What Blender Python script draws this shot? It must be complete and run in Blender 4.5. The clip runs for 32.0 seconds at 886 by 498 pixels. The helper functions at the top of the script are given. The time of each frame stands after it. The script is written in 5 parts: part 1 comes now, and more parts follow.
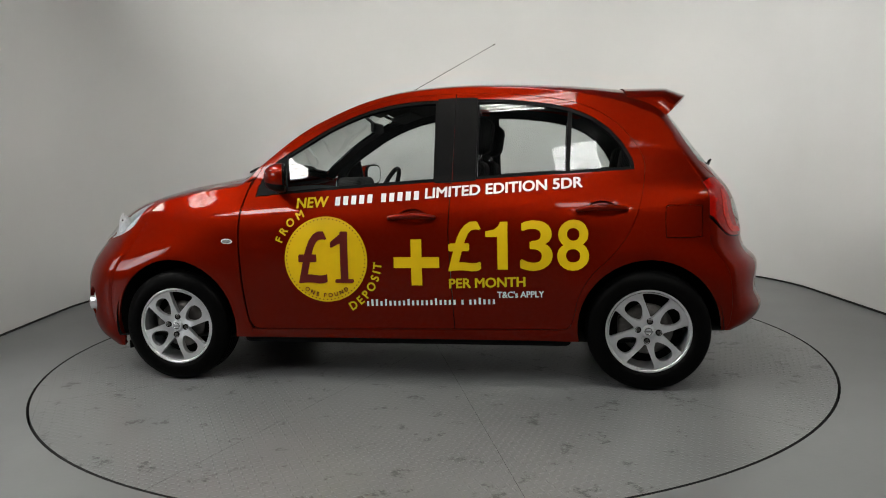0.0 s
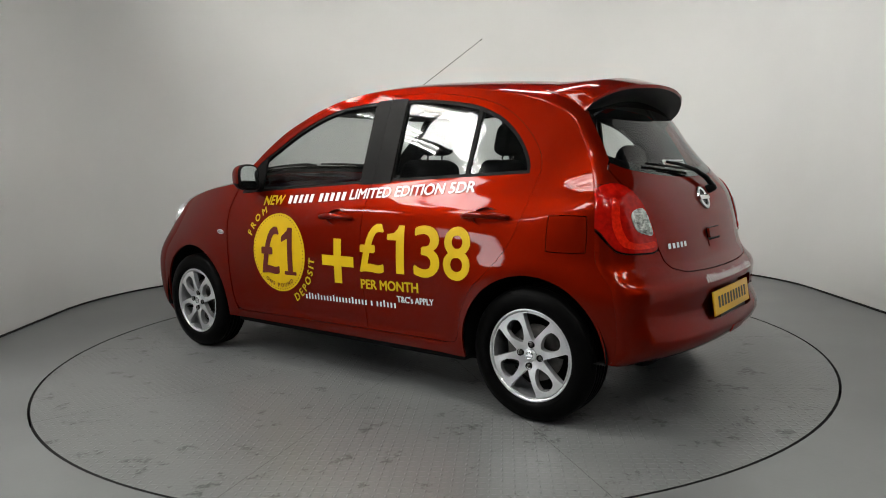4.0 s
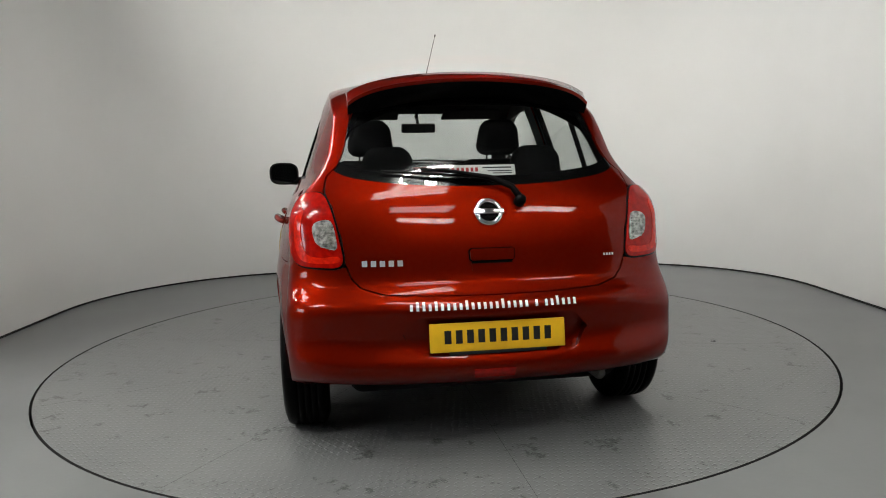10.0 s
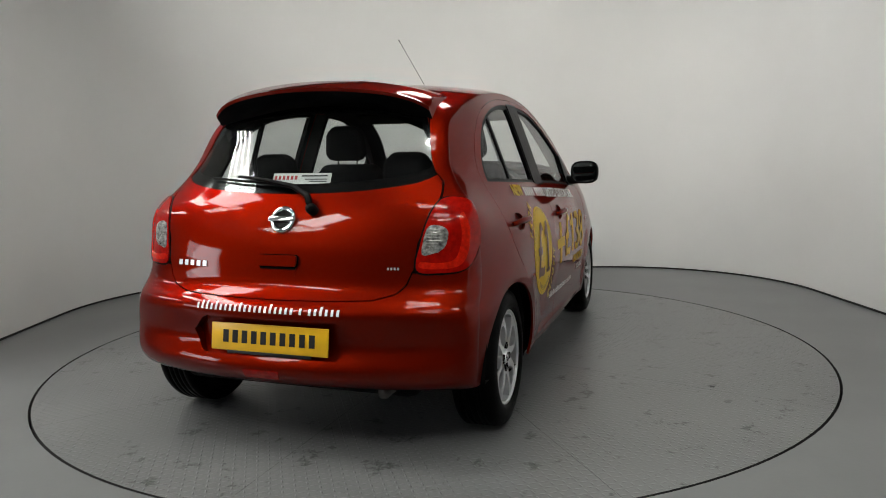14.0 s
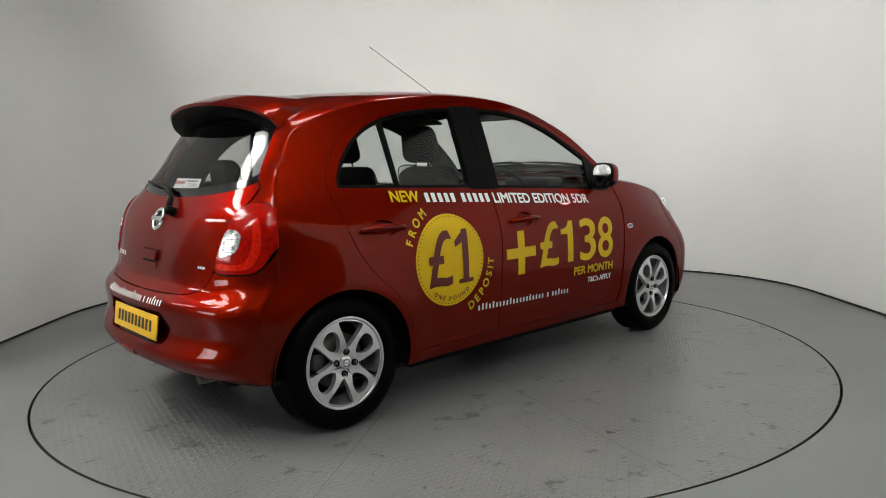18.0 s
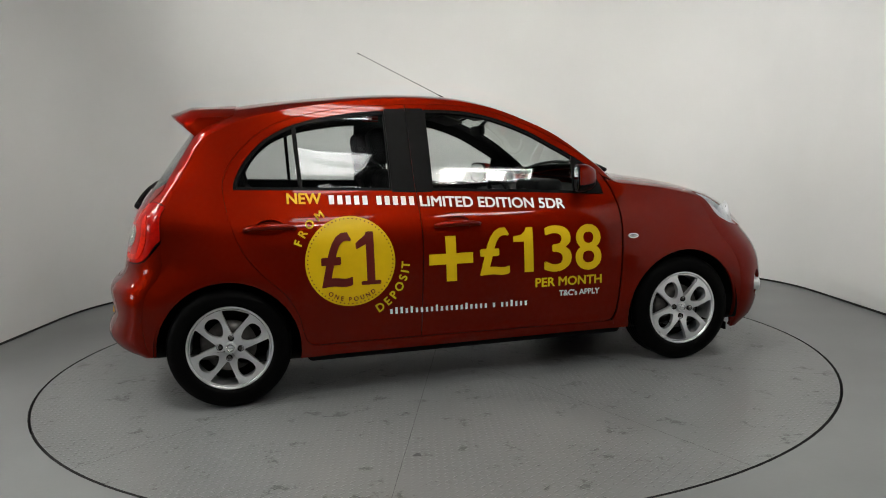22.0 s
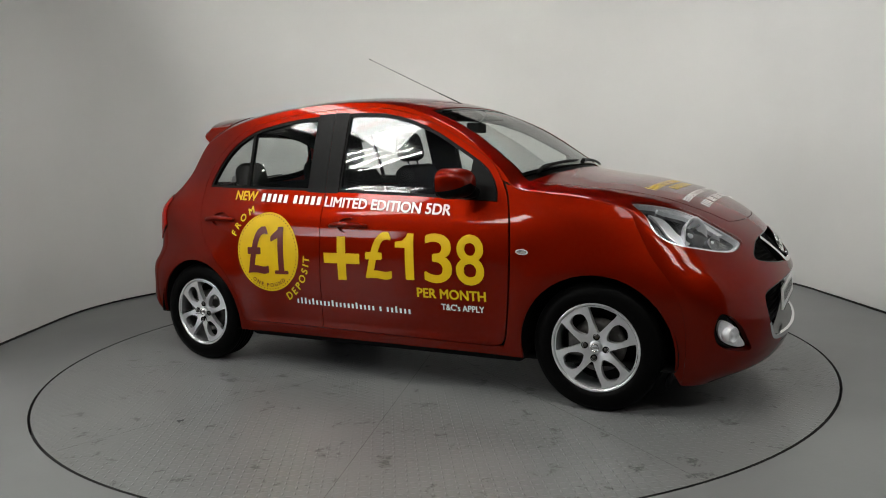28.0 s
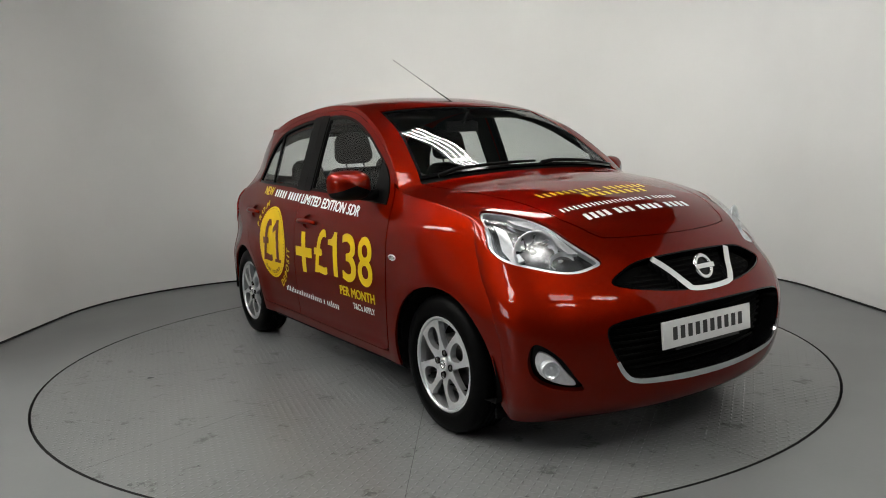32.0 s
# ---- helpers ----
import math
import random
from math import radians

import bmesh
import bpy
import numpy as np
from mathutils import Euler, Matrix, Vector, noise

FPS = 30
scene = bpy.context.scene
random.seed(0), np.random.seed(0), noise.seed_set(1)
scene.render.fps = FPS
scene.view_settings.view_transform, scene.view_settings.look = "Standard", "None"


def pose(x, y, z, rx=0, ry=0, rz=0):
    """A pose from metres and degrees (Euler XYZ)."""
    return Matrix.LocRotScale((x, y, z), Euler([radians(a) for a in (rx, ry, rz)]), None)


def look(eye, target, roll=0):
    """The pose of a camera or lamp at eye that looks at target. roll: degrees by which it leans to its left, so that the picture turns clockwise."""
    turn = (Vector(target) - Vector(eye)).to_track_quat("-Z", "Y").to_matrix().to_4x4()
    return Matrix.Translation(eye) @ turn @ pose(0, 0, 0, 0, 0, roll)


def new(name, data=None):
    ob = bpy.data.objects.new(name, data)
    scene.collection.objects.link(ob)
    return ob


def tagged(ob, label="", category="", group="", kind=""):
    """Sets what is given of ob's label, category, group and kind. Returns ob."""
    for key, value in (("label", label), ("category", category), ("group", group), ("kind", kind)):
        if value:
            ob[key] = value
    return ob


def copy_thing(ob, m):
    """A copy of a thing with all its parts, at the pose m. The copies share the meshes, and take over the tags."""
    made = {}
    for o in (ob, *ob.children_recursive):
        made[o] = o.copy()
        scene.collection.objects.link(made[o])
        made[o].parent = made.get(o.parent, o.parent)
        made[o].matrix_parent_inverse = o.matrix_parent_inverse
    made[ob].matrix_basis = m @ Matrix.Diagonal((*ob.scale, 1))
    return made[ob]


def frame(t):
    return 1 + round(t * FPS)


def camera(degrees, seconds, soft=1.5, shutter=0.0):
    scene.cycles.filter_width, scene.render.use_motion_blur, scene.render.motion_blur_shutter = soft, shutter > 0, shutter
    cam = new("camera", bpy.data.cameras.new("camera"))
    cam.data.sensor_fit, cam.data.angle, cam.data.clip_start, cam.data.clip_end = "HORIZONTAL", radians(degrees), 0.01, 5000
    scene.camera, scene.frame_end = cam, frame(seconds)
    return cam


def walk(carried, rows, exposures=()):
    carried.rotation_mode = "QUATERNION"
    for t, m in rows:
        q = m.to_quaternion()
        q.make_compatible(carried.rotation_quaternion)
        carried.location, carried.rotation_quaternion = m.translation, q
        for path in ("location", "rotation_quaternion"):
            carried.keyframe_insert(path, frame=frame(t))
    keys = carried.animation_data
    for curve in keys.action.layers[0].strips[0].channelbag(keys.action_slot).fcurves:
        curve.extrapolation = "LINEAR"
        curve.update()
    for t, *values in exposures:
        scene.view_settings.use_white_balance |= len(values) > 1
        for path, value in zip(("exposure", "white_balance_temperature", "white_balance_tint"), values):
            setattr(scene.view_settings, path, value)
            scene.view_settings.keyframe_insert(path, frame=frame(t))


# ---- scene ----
cam = camera(63.269, 32.0, soft=1.0)
EYE = Vector((0.0, -4.418, 1.143))
# the tripod head sags and leans by fractions of a degree: seconds, heading, dip, lean
SWAY = ((0, 0.838, 7.097, -1.479), (2, 0.811, 7.117, -1.549), (3.5, 0.802, 7.111, -1.589), (6, 0.763, 7.076, -1.618), (8, 0.773, 7.114, -1.753), (10, 0.748, 7.191, -1.823),
        (12, 0.766, 7.071, -1.678), (14, 0.758, 6.938, -1.693), (17, 0.788, 6.761, -1.805), (19, 0.798, 6.761, -1.864), (21, 0.796, 6.731, -1.938), (23, 0.818, 6.763, -1.958),
        (25, 0.873, 6.816, -2.003), (28, 0.858, 6.808, -2.103), (30, 0.863, 6.836, -2.108), (32, 0.818, 6.896, -2.073))


def stand(heading, dip, lean):
    h, d = radians(heading), radians(dip)
    return look(EYE, EYE + Vector((math.sin(h) * math.cos(d), math.cos(h) * math.cos(d), -math.sin(d))), lean)


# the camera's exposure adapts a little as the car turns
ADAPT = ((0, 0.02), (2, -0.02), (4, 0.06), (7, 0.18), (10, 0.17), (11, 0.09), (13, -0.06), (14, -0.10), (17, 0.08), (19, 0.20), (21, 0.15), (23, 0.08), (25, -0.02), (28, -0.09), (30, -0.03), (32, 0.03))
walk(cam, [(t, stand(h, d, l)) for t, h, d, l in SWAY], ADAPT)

# ---- light ----
world = bpy.data.worlds.new("world")
scene.world = world
world.use_nodes = True
world.node_tree.nodes["Background"].inputs[0].default_value = (0.75, 0.82, 0.9, 1)
world.node_tree.nodes["Background"].inputs[1].default_value = 0.15


def area_lamp(name, place, target, sx, sy, watts, colour):
    lamp = bpy.data.lights.new(name, "AREA")
    lamp.shape, lamp.size, lamp.size_y, lamp.energy, lamp.color = "RECTANGLE", sx, sy, watts, colour
    ob = new(name, lamp)
    ob.matrix_world = look(place, target)
    return ob


# roof lights: place, width, length, tilt, watts
ROOFLIGHTS = [(-3.65, -1.55, 3.95, 0.7, 1.1, 42, 40), (-3.5, -3.95, 3.95, 1.0, 0.55, 42, 40), (-6.2, 3.0, 3.95, 1.1, 3.0, 32, 60), (0.65, -4.55, 4.2, 1.25, 0.7, 0, 14)]
for rx, ry, rz, rw, rl, tilt, watts in ROOFLIGHTS:
    aim_x = rx + rz * math.tan(radians(tilt))
    area_lamp("rooflight_lamp", (rx, ry, rz), (aim_x, ry, 0), rl if tilt else rw, rw if tilt else rl, watts, (1.0, 0.99, 0.95))
# daylight through the hall's side window
area_lamp("window_lamp", (-8.88, -4.2, 2.5), (0, -2.0, 3.6), 2.4, 1.3, 55, (0.97, 0.99, 1.0))

# ---- materials ----
MATS = {}


def mat(name, base, rough=0.5, metal=0.0, coat=0.0, vary=0.0, scale=8.0, bump=0.0, bump_scale=120.0, emit=0.0, spec=0.5):
    """A plain procedural surface: colour with slow and fine variation, and fine relief."""
    if name in MATS:
        return MATS[name]
    m = bpy.data.materials.new(name)
    m.use_nodes = True
    nt = m.node_tree
    b = nt.nodes["Principled BSDF"]
    b.inputs["Base Color"].default_value = (*base, 1)
    b.inputs["Roughness"].default_value = rough
    b.inputs["Metallic"].default_value = metal
    b.inputs["Coat Weight"].default_value = coat
    b.inputs["Coat Roughness"].default_value = 0.03
    b.inputs["Specular IOR Level"].default_value = spec
    if emit:
        b.inputs["Emission Color"].default_value = (*base, 1)
        b.inputs["Emission Strength"].default_value = emit
    if vary or bump:
        co = nt.nodes.new("ShaderNodeTexCoord")
    if vary:
        n1 = nt.nodes.new("ShaderNodeTexNoise")
        n1.inputs["Scale"].default_value, n1.inputs["Detail"].default_value = scale, 6
        nt.links.new(co.outputs["Object"], n1.inputs["Vector"])
        ramp = nt.nodes.new("ShaderNodeValToRGB")
        ramp.color_ramp.elements[0].position, ramp.color_ramp.elements[1].position = 0.3, 0.7
        ramp.color_ramp.elements[0].color = (*[c * (1 - vary) for c in base], 1)
        ramp.color_ramp.elements[1].color = (*[min(1, c * (1 + vary)) for c in base], 1)
        nt.links.new(n1.outputs["Fac"], ramp.inputs["Fac"])
        nt.links.new(ramp.outputs["Color"], b.inputs["Base Color"])
    if bump:
        n2 = nt.nodes.new("ShaderNodeTexNoise")
        n2.inputs["Scale"].default_value, n2.inputs["Detail"].default_value = bump_scale, 3
        nt.links.new(co.outputs["Object"], n2.inputs["Vector"])
        bp = nt.nodes.new("ShaderNodeBump")
        bp.inputs["Strength"].default_value, bp.inputs["Distance"].default_value = bump, 0.002
        nt.links.new(n2.outputs["Fac"], bp.inputs["Height"])
        nt.links.new(bp.outputs["Normal"], b.inputs["Normal"])
    MATS[name] = m
    return m


def glass_mat(name, tint, ior=1.5, rough=0.0):
    """A pane: tinted see-through with a mirror gloss by Fresnel."""
    m = bpy.data.materials.new(name)
    m.use_nodes = True
    nt = m.node_tree
    nt.nodes.clear()
    out = nt.nodes.new("ShaderNodeOutputMaterial")
    mix, lw = nt.nodes.new("ShaderNodeMixShader"), nt.nodes.new("ShaderNodeLayerWeight")
    tr, gl = nt.nodes.new("ShaderNodeBsdfTransparent"), nt.nodes.new("ShaderNodeBsdfGlossy")
    lw.inputs["Blend"].default_value = 0.5
    f0 = ((ior - 1) / (ior + 1)) ** 2 * 1.4
    p5, ma = nt.nodes.new("ShaderNodeMath"), nt.nodes.new("ShaderNodeMath")
    p5.operation, ma.operation = "POWER", "MULTIPLY_ADD"
    p5.inputs[1].default_value = 5.0
    ma.inputs[1].default_value, ma.inputs[2].default_value = 1.0 - f0, f0
    nt.links.new(lw.outputs["Facing"], p5.inputs[0])
    nt.links.new(p5.outputs[0], ma.inputs[0])
    tr.inputs["Color"].default_value = (*tint, 1)
    gl.inputs["Roughness"].default_value = rough
    nt.links.new(ma.outputs[0], mix.inputs[0])
    nt.links.new(tr.outputs[0], mix.inputs[1])
    nt.links.new(gl.outputs[0], mix.inputs[2])
    nt.links.new(mix.outputs[0], out.inputs["Surface"])
    return m


def wall_mat():
    m = mat("wall_paint", (0.62, 0.624, 0.620), 0.62, vary=0.035, scale=0.9, bump=0.08, bump_scale=60)
    return m


def floor_mat():
    """Grey floor paint, worn and scuffed, in two scales."""
    return mat("floor_paint", (0.150, 0.156, 0.158), 0.34, vary=0.10, scale=1.6, bump=0.12, bump_scale=45)


def table_mat():
    """Grey painted chequer plate: diagonal lugs in alternate directions, scuffs and dirt."""
    m = bpy.data.materials.new("chequer_plate")
    m.use_nodes = True
    nt = m.node_tree
    L, N = nt.links, nt.nodes
    b = N["Principled BSDF"]
    co = N.new("ShaderNodeTexCoord")

    def math_node(op, a, c=None):
        n = N.new("ShaderNodeMath")
        n.operation = op
        for k, v in enumerate((a, c)):
            if v is None:
                continue
            if isinstance(v, (int, float)):
                n.inputs[k].default_value = v
            else:
                L.new(v, n.inputs[k])
        return n.outputs[0]

    mp = N.new("ShaderNodeMapping")
    mp.inputs["Scale"].default_value = (32, 32, 1)
    mp.inputs["Rotation"].default_value = (0, 0, radians(12))
    L.new(co.outputs["Object"], mp.inputs["Vector"])
    sep = N.new("ShaderNodeSeparateXYZ")
    L.new(mp.outputs[0], sep.inputs[0])
    X, Y = sep.outputs[0], sep.outputs[1]
    cell = math_node("MODULO", math_node("ADD", math_node("FLOOR", X), math_node("FLOOR", Y)), 2.0)
    par = math_node("ABSOLUTE", cell)
    fx = math_node("SUBTRACT", math_node("FRACT", X), 0.5)
    fy = math_node("SUBTRACT", math_node("FRACT", Y), 0.5)
    sgn = math_node("SUBTRACT", math_node("MULTIPLY", par, 2.0), 1.0)
    fys = math_node("MULTIPLY", fy, sgn)
    along = math_node("ADD", fx, fys)
    across = math_node("SUBTRACT", fx, fys)
    e = math_node("ADD", math_node("POWER", math_node("MULTIPLY", along, 1.5), 2.0),
                  math_node("POWER", math_node("MULTIPLY", across, 5.0), 2.0))
    lug = math_node("MAXIMUM", math_node("SUBTRACT", 1.0, e), 0.0)
    worn = N.new("ShaderNodeTexNoise")
    worn.inputs["Scale"].default_value, worn.inputs["Detail"].default_value = 2.2, 5
    L.new(co.outputs["Object"], worn.inputs["Vector"])
    wr = N.new("ShaderNodeMapRange")
    wr.inputs["From Min"].default_value, wr.inputs["From Max"].default_value = 0.38, 0.62
    wr.inputs["To Min"].default_value, wr.inputs["To Max"].default_value = 0.12, 1.0
    L.new(worn.outputs["Fac"], wr.inputs[0])
    grit = N.new("ShaderNodeTexNoise")
    grit.inputs["Scale"].default_value, grit.inputs["Detail"].default_value = 90, 4
    L.new(co.outputs["Object"], grit.inputs["Vector"])
    bp = N.new("ShaderNodeBump")
    bp.inputs["Strength"].default_value, bp.inputs["Distance"].default_value = 0.75, 0.004
    L.new(math_node("ADD", math_node("MULTIPLY", lug, wr.outputs[0]), math_node("MULTIPLY", grit.outputs["Fac"], 0.25)), bp.inputs["Height"])
    L.new(bp.outputs[0], b.inputs["Normal"])
    n1 = N.new("ShaderNodeTexNoise")
    n1.inputs["Scale"].default_value, n1.inputs["Detail"].default_value = 1.3, 7
    n2 = N.new("ShaderNodeTexNoise")
    n2.inputs["Scale"].default_value, n2.inputs["Detail"].default_value = 6.5, 10
    n2.inputs["Roughness"].default_value = 0.78
    for n in (n1, n2):
        L.new(co.outputs["Object"], n.inputs["Vector"])
    r1 = N.new("ShaderNodeValToRGB")
    r1.color_ramp.elements[0].position, r1.color_ramp.elements[1].position = 0.3, 0.7
    r1.color_ramp.elements[0].color, r1.color_ramp.elements[1].color = (0.128, 0.133, 0.135, 1), (0.168, 0.173, 0.173, 1)
    L.new(n1.outputs["Fac"], r1.inputs[0])
    r2 = N.new("ShaderNodeValToRGB")
    r2.color_ramp.elements[0].position, r2.color_ramp.elements[1].position = 0.575, 0.61
    r2.color_ramp.elements[0].color, r2.color_ramp.elements[1].color = (1, 1, 1, 1), (0.30, 0.30, 0.30, 1)
    L.new(n2.outputs["Fac"], r2.inputs[0])
    mx = N.new("ShaderNodeMix")
    mx.data_type, mx.blend_type = "RGBA", "MULTIPLY"
    mx.inputs[0].default_value = 1.0
    L.new(r1.outputs[0], mx.inputs[6])
    L.new(r2.outputs[0], mx.inputs[7])
    L.new(mx.outputs[2], b.inputs["Base Color"])
    rr = N.new("ShaderNodeMapRange")
    rr.inputs["To Min"].default_value, rr.inputs["To Max"].default_value = 0.22, 0.40
    L.new(n1.outputs["Fac"], rr.inputs[0])
    L.new(rr.outputs[0], b.inputs["Roughness"])
    return m


def paint_mat():
    """Metallic red car paint under clear lacquer, with fine flake and orange peel."""
    m = bpy.data.materials.new("red_paint")
    m.use_nodes = True
    nt = m.node_tree
    L, N = nt.links, nt.nodes
    b = N["Principled BSDF"]
    b.inputs["Metallic"].default_value = 0.8
    b.inputs["Specular IOR Level"].default_value = 0.0
    b.inputs["Specular Tint"].default_value = (0.55, 0.05, 0.02, 1)
    b.inputs["Roughness"].default_value = 0.42
    b.inputs["Coat Weight"].default_value = 1.0
    b.inputs["Coat Roughness"].default_value = 0.012
    b.inputs["Coat IOR"].default_value = 1.28
    co = N.new("ShaderNodeTexCoord")
    vo = N.new("ShaderNodeTexVoronoi")
    vo.inputs["Scale"].default_value = 900
    L.new(co.outputs["Object"], vo.inputs["Vector"])
    r = N.new("ShaderNodeValToRGB")
    r.color_ramp.elements[0].color, r.color_ramp.elements[1].color = (0.123, 0.0046, 0.0005, 1), (0.198, 0.0075, 0.0008, 1)
    L.new(vo.outputs["Color"], r.inputs[0])
    L.new(r.outputs[0], b.inputs["Base Color"])
    no = N.new("ShaderNodeTexNoise")
    no.inputs["Scale"].default_value = 260
    L.new(co.outputs["Object"], no.inputs["Vector"])
    bp = N.new("ShaderNodeBump")
    bp.inputs["Strength"].default_value, bp.inputs["Distance"].default_value = 0.03, 0.001
    L.new(no.outputs["Fac"], bp.inputs["Height"])
    L.new(bp.outputs[0], b.inputs["Coat Normal"])
    return m


WALL, FLOOR, TABLE, PAINT = wall_mat(), floor_mat(), table_mat(), paint_mat()
BLACK = mat("black_plastic", (0.003, 0.003, 0.0031), 0.42, spec=0.07, vary=0.15, scale=40, bump=0.03, bump_scale=300)
GLOSSBLACK = mat("gloss_black", (0.003, 0.003, 0.0032), 0.12, spec=0.16, coat=0.04)
RUBBER = mat("tyre_rubber", (0.0022, 0.0022, 0.0022), 0.38, spec=0.03, vary=0.2, scale=30, bump=0.2, bump_scale=300)
SILVER = mat("silver_alloy", (0.76, 0.77, 0.79), 0.28, metal=0.8, coat=0.3, vary=0.04, scale=60)
CHROME = mat("chrome", (0.82, 0.83, 0.84), 0.06, metal=1.0)
STEEL = mat("worn_steel", (0.10, 0.095, 0.09), 0.45, metal=0.8, vary=0.25, scale=40)
DARKVOID = mat("underbody_black", (0.004, 0.004, 0.004), 0.9, spec=0.1, vary=0.2, scale=12)
CLOTH = mat("seat_cloth", (0.008, 0.008, 0.0085), 0.9, spec=0.1, vary=0.08, scale=14)
TRIM = mat("cabin_plastic", (0.010, 0.010, 0.0105), 0.6, spec=0.2, vary=0.15, scale=50, bump=0.3, bump_scale=400)
LINER = mat("roof_lining", (0.06, 0.058, 0.055), 0.9, spec=0.1, vary=0.06, scale=60, bump=0.2, bump_scale=500)
YELLOW = mat("yellow_vinyl", (0.66, 0.43, 0.003), 0.4, spec=0.25, vary=0.03, scale=20)
WHITE = mat("white_vinyl", (0.80, 0.80, 0.79), 0.35, vary=0.03, scale=20)
REDVINYL = mat("red_vinyl", (0.10, 0.004, 0.002), 0.35, vary=0.03, scale=20)
PLATEYELLOW = mat("plate_yellow", (0.80, 0.46, 0.015), 0.3, vary=0.03, scale=30)
PLATEWHITE = mat("plate_white", (0.74, 0.75, 0.74), 0.3, vary=0.03, scale=30)
INK = mat("black_ink", (0.012, 0.012, 0.012), 0.4, vary=0.1, scale=30)
GLASS = glass_mat("window_glass", (0.84, 0.87, 0.86))
REARGLASS = glass_mat("rear_window_glass", (0.80, 0.83, 0.82))
CLEAR = glass_mat("clear_lens", (0.93, 0.94, 0.95), 1.45)
REDLENS = mat("red_lens", (0.30, 0.0035, 0.0012), 0.2, coat=0.4, spec=0.1, vary=0.22, scale=50)
REDBRIGHT = mat("bright_red_lens", (0.55, 0.012, 0.003), 0.2, coat=0.4, spec=0.1, vary=0.25, scale=70)
LENSWHITE = mat("clear_ribbed_lens", (0.40, 0.40, 0.38), 0.22, metal=0.5, coat=0.5, vary=0.75, scale=55)
REFLECTOR = mat("lamp_reflector", (0.84, 0.85, 0.87), 0.30, metal=0.7, vary=0.1, scale=50)
NAMEPLATE = mat("bright_trim", (0.78, 0.79, 0.80), 0.32, metal=0.5, coat=0.5)
MIRROR = mat("mirror_glass", (0.85, 0.86, 0.87), 0.02, metal=1.0)
GAP = mat("gap_black", (0.006, 0.006, 0.006), 0.9)
TUBE = mat("fluorescent_tube", (1.0, 0.97, 0.90), 0.4, emit=40.0)
ROOFPANEL = mat("rooflight_sheet", (0.93, 0.96, 1.0), 0.4, emit=6.0)
STEELWHITE = mat("painted_steel", (0.30, 0.31, 0.32), 0.5, vary=0.1, scale=4)
CEIL = mat("roof_sheet", (0.10, 0.103, 0.106), 0.6, vary=0.12, scale=1.5)


# ---- mesh helpers ----
def mesh_object(name, verts, faces, material, parent=None, label="", smooth=True):
    """A mesh; points of six numbers carry the true normal of the surface that they lie on."""
    me = bpy.data.meshes.new(name)
    me.from_pydata([tuple(v)[:3] for v in verts], [], faces)
    me.materials.append(material)
    if smooth:
        me.polygons.foreach_set("use_smooth", [True] * len(me.polygons))
    me.update()
    if any(len(v) == 6 for v in verts):
        own = [tuple(n.vector) for n in me.vertex_normals]
        me.normals_split_custom_set_from_vertices([v[3:] if len(v) == 6 and abs(v[3]) + abs(v[4]) + abs(v[5]) > 0.5 else n for v, n in zip(verts, own)])
    ob = new(name, me)
    if parent is not None:
        ob.parent = parent
    if label:
        ob["label"] = label
    return ob


def part(name, bm, material, parent=None, label="", smooth=True):
    me = bpy.data.meshes.new(name)
    bm.to_mesh(me)
    bm.free()
    me.materials.append(material)
    if smooth:
        me.polygons.foreach_set("use_smooth", [True] * len(me.polygons))
    ob = new(name, me)
    if parent is not None:
        ob.parent = parent
    if label:
        ob["label"] = label
    return ob


def box(bm, x0, x1, y0, y1, z0, z1, bevel=0.0):
    r = bmesh.ops.create_cube(bm, size=1.0)
    vs = r["verts"]
    for v in vs:
        v.co = Vector((x0 + (v.co.x + 0.5) * (x1 - x0), y0 + (v.co.y + 0.5) * (y1 - y0), z0 + (v.co.z + 0.5) * (z1 - z0)))
    if bevel:
        es = list({e for v in vs for e in v.link_edges})
        bmesh.ops.bevel(bm, geom=es, offset=bevel, segments=3, affect="EDGES", profile=0.5)
    return bm


def lathe(profile, n=64, axis="y"):
    """Surface of revolution of (radius, along) points about an axis."""
    verts, faces = [], []
    for r, h in profile:
        for k in range(n):
            a = 2 * math.pi * k / n
            c, s = r * math.cos(a), r * math.sin(a)
            verts.append((c, h, s) if axis == "y" else (c, s, h) if axis == "z" else (h, c, s))
    for i in range(len(profile) - 1):
        for k in range(n):
            k2 = (k + 1) % n
            faces.append((i * n + k, i * n + k2, (i + 1) * n + k2, (i + 1) * n + k))
    return verts, faces


def tube_mesh(points, radius, n=8):
    """A round rod along a polyline; radius may be one number or one for each point."""
    pts = [Vector(p) for p in points]
    rs = [radius] * len(pts) if isinstance(radius, (int, float)) else radius
    verts, faces = [], []
    for i, p in enumerate(pts):
        d = (pts[min(i + 1, len(pts) - 1)] - pts[max(i - 1, 0)]).normalized()
        side = d.cross(Vector((0, 0, 1)))
        if side.length < 1e-3:
            side = d.cross(Vector((0, 1, 0)))
        side.normalize()
        up = side.cross(d)
        for k in range(n):
            a = 2 * math.pi * k / n
            verts.append(p + (side * math.cos(a) + up * math.sin(a)) * rs[i])
    for i in range(len(pts) - 1):
        for k in range(n):
            k2 = (k + 1) % n
            faces.append((i * n + k, i * n + k2, (i + 1) * n + k2, (i + 1) * n + k))
    faces.append(tuple(range(n - 1, -1, -1)))
    faces.append(tuple(range((len(pts) - 1) * n, len(pts) * n)))
    return verts, faces


# ---- the studio ----
TABLE_R = 2.2236


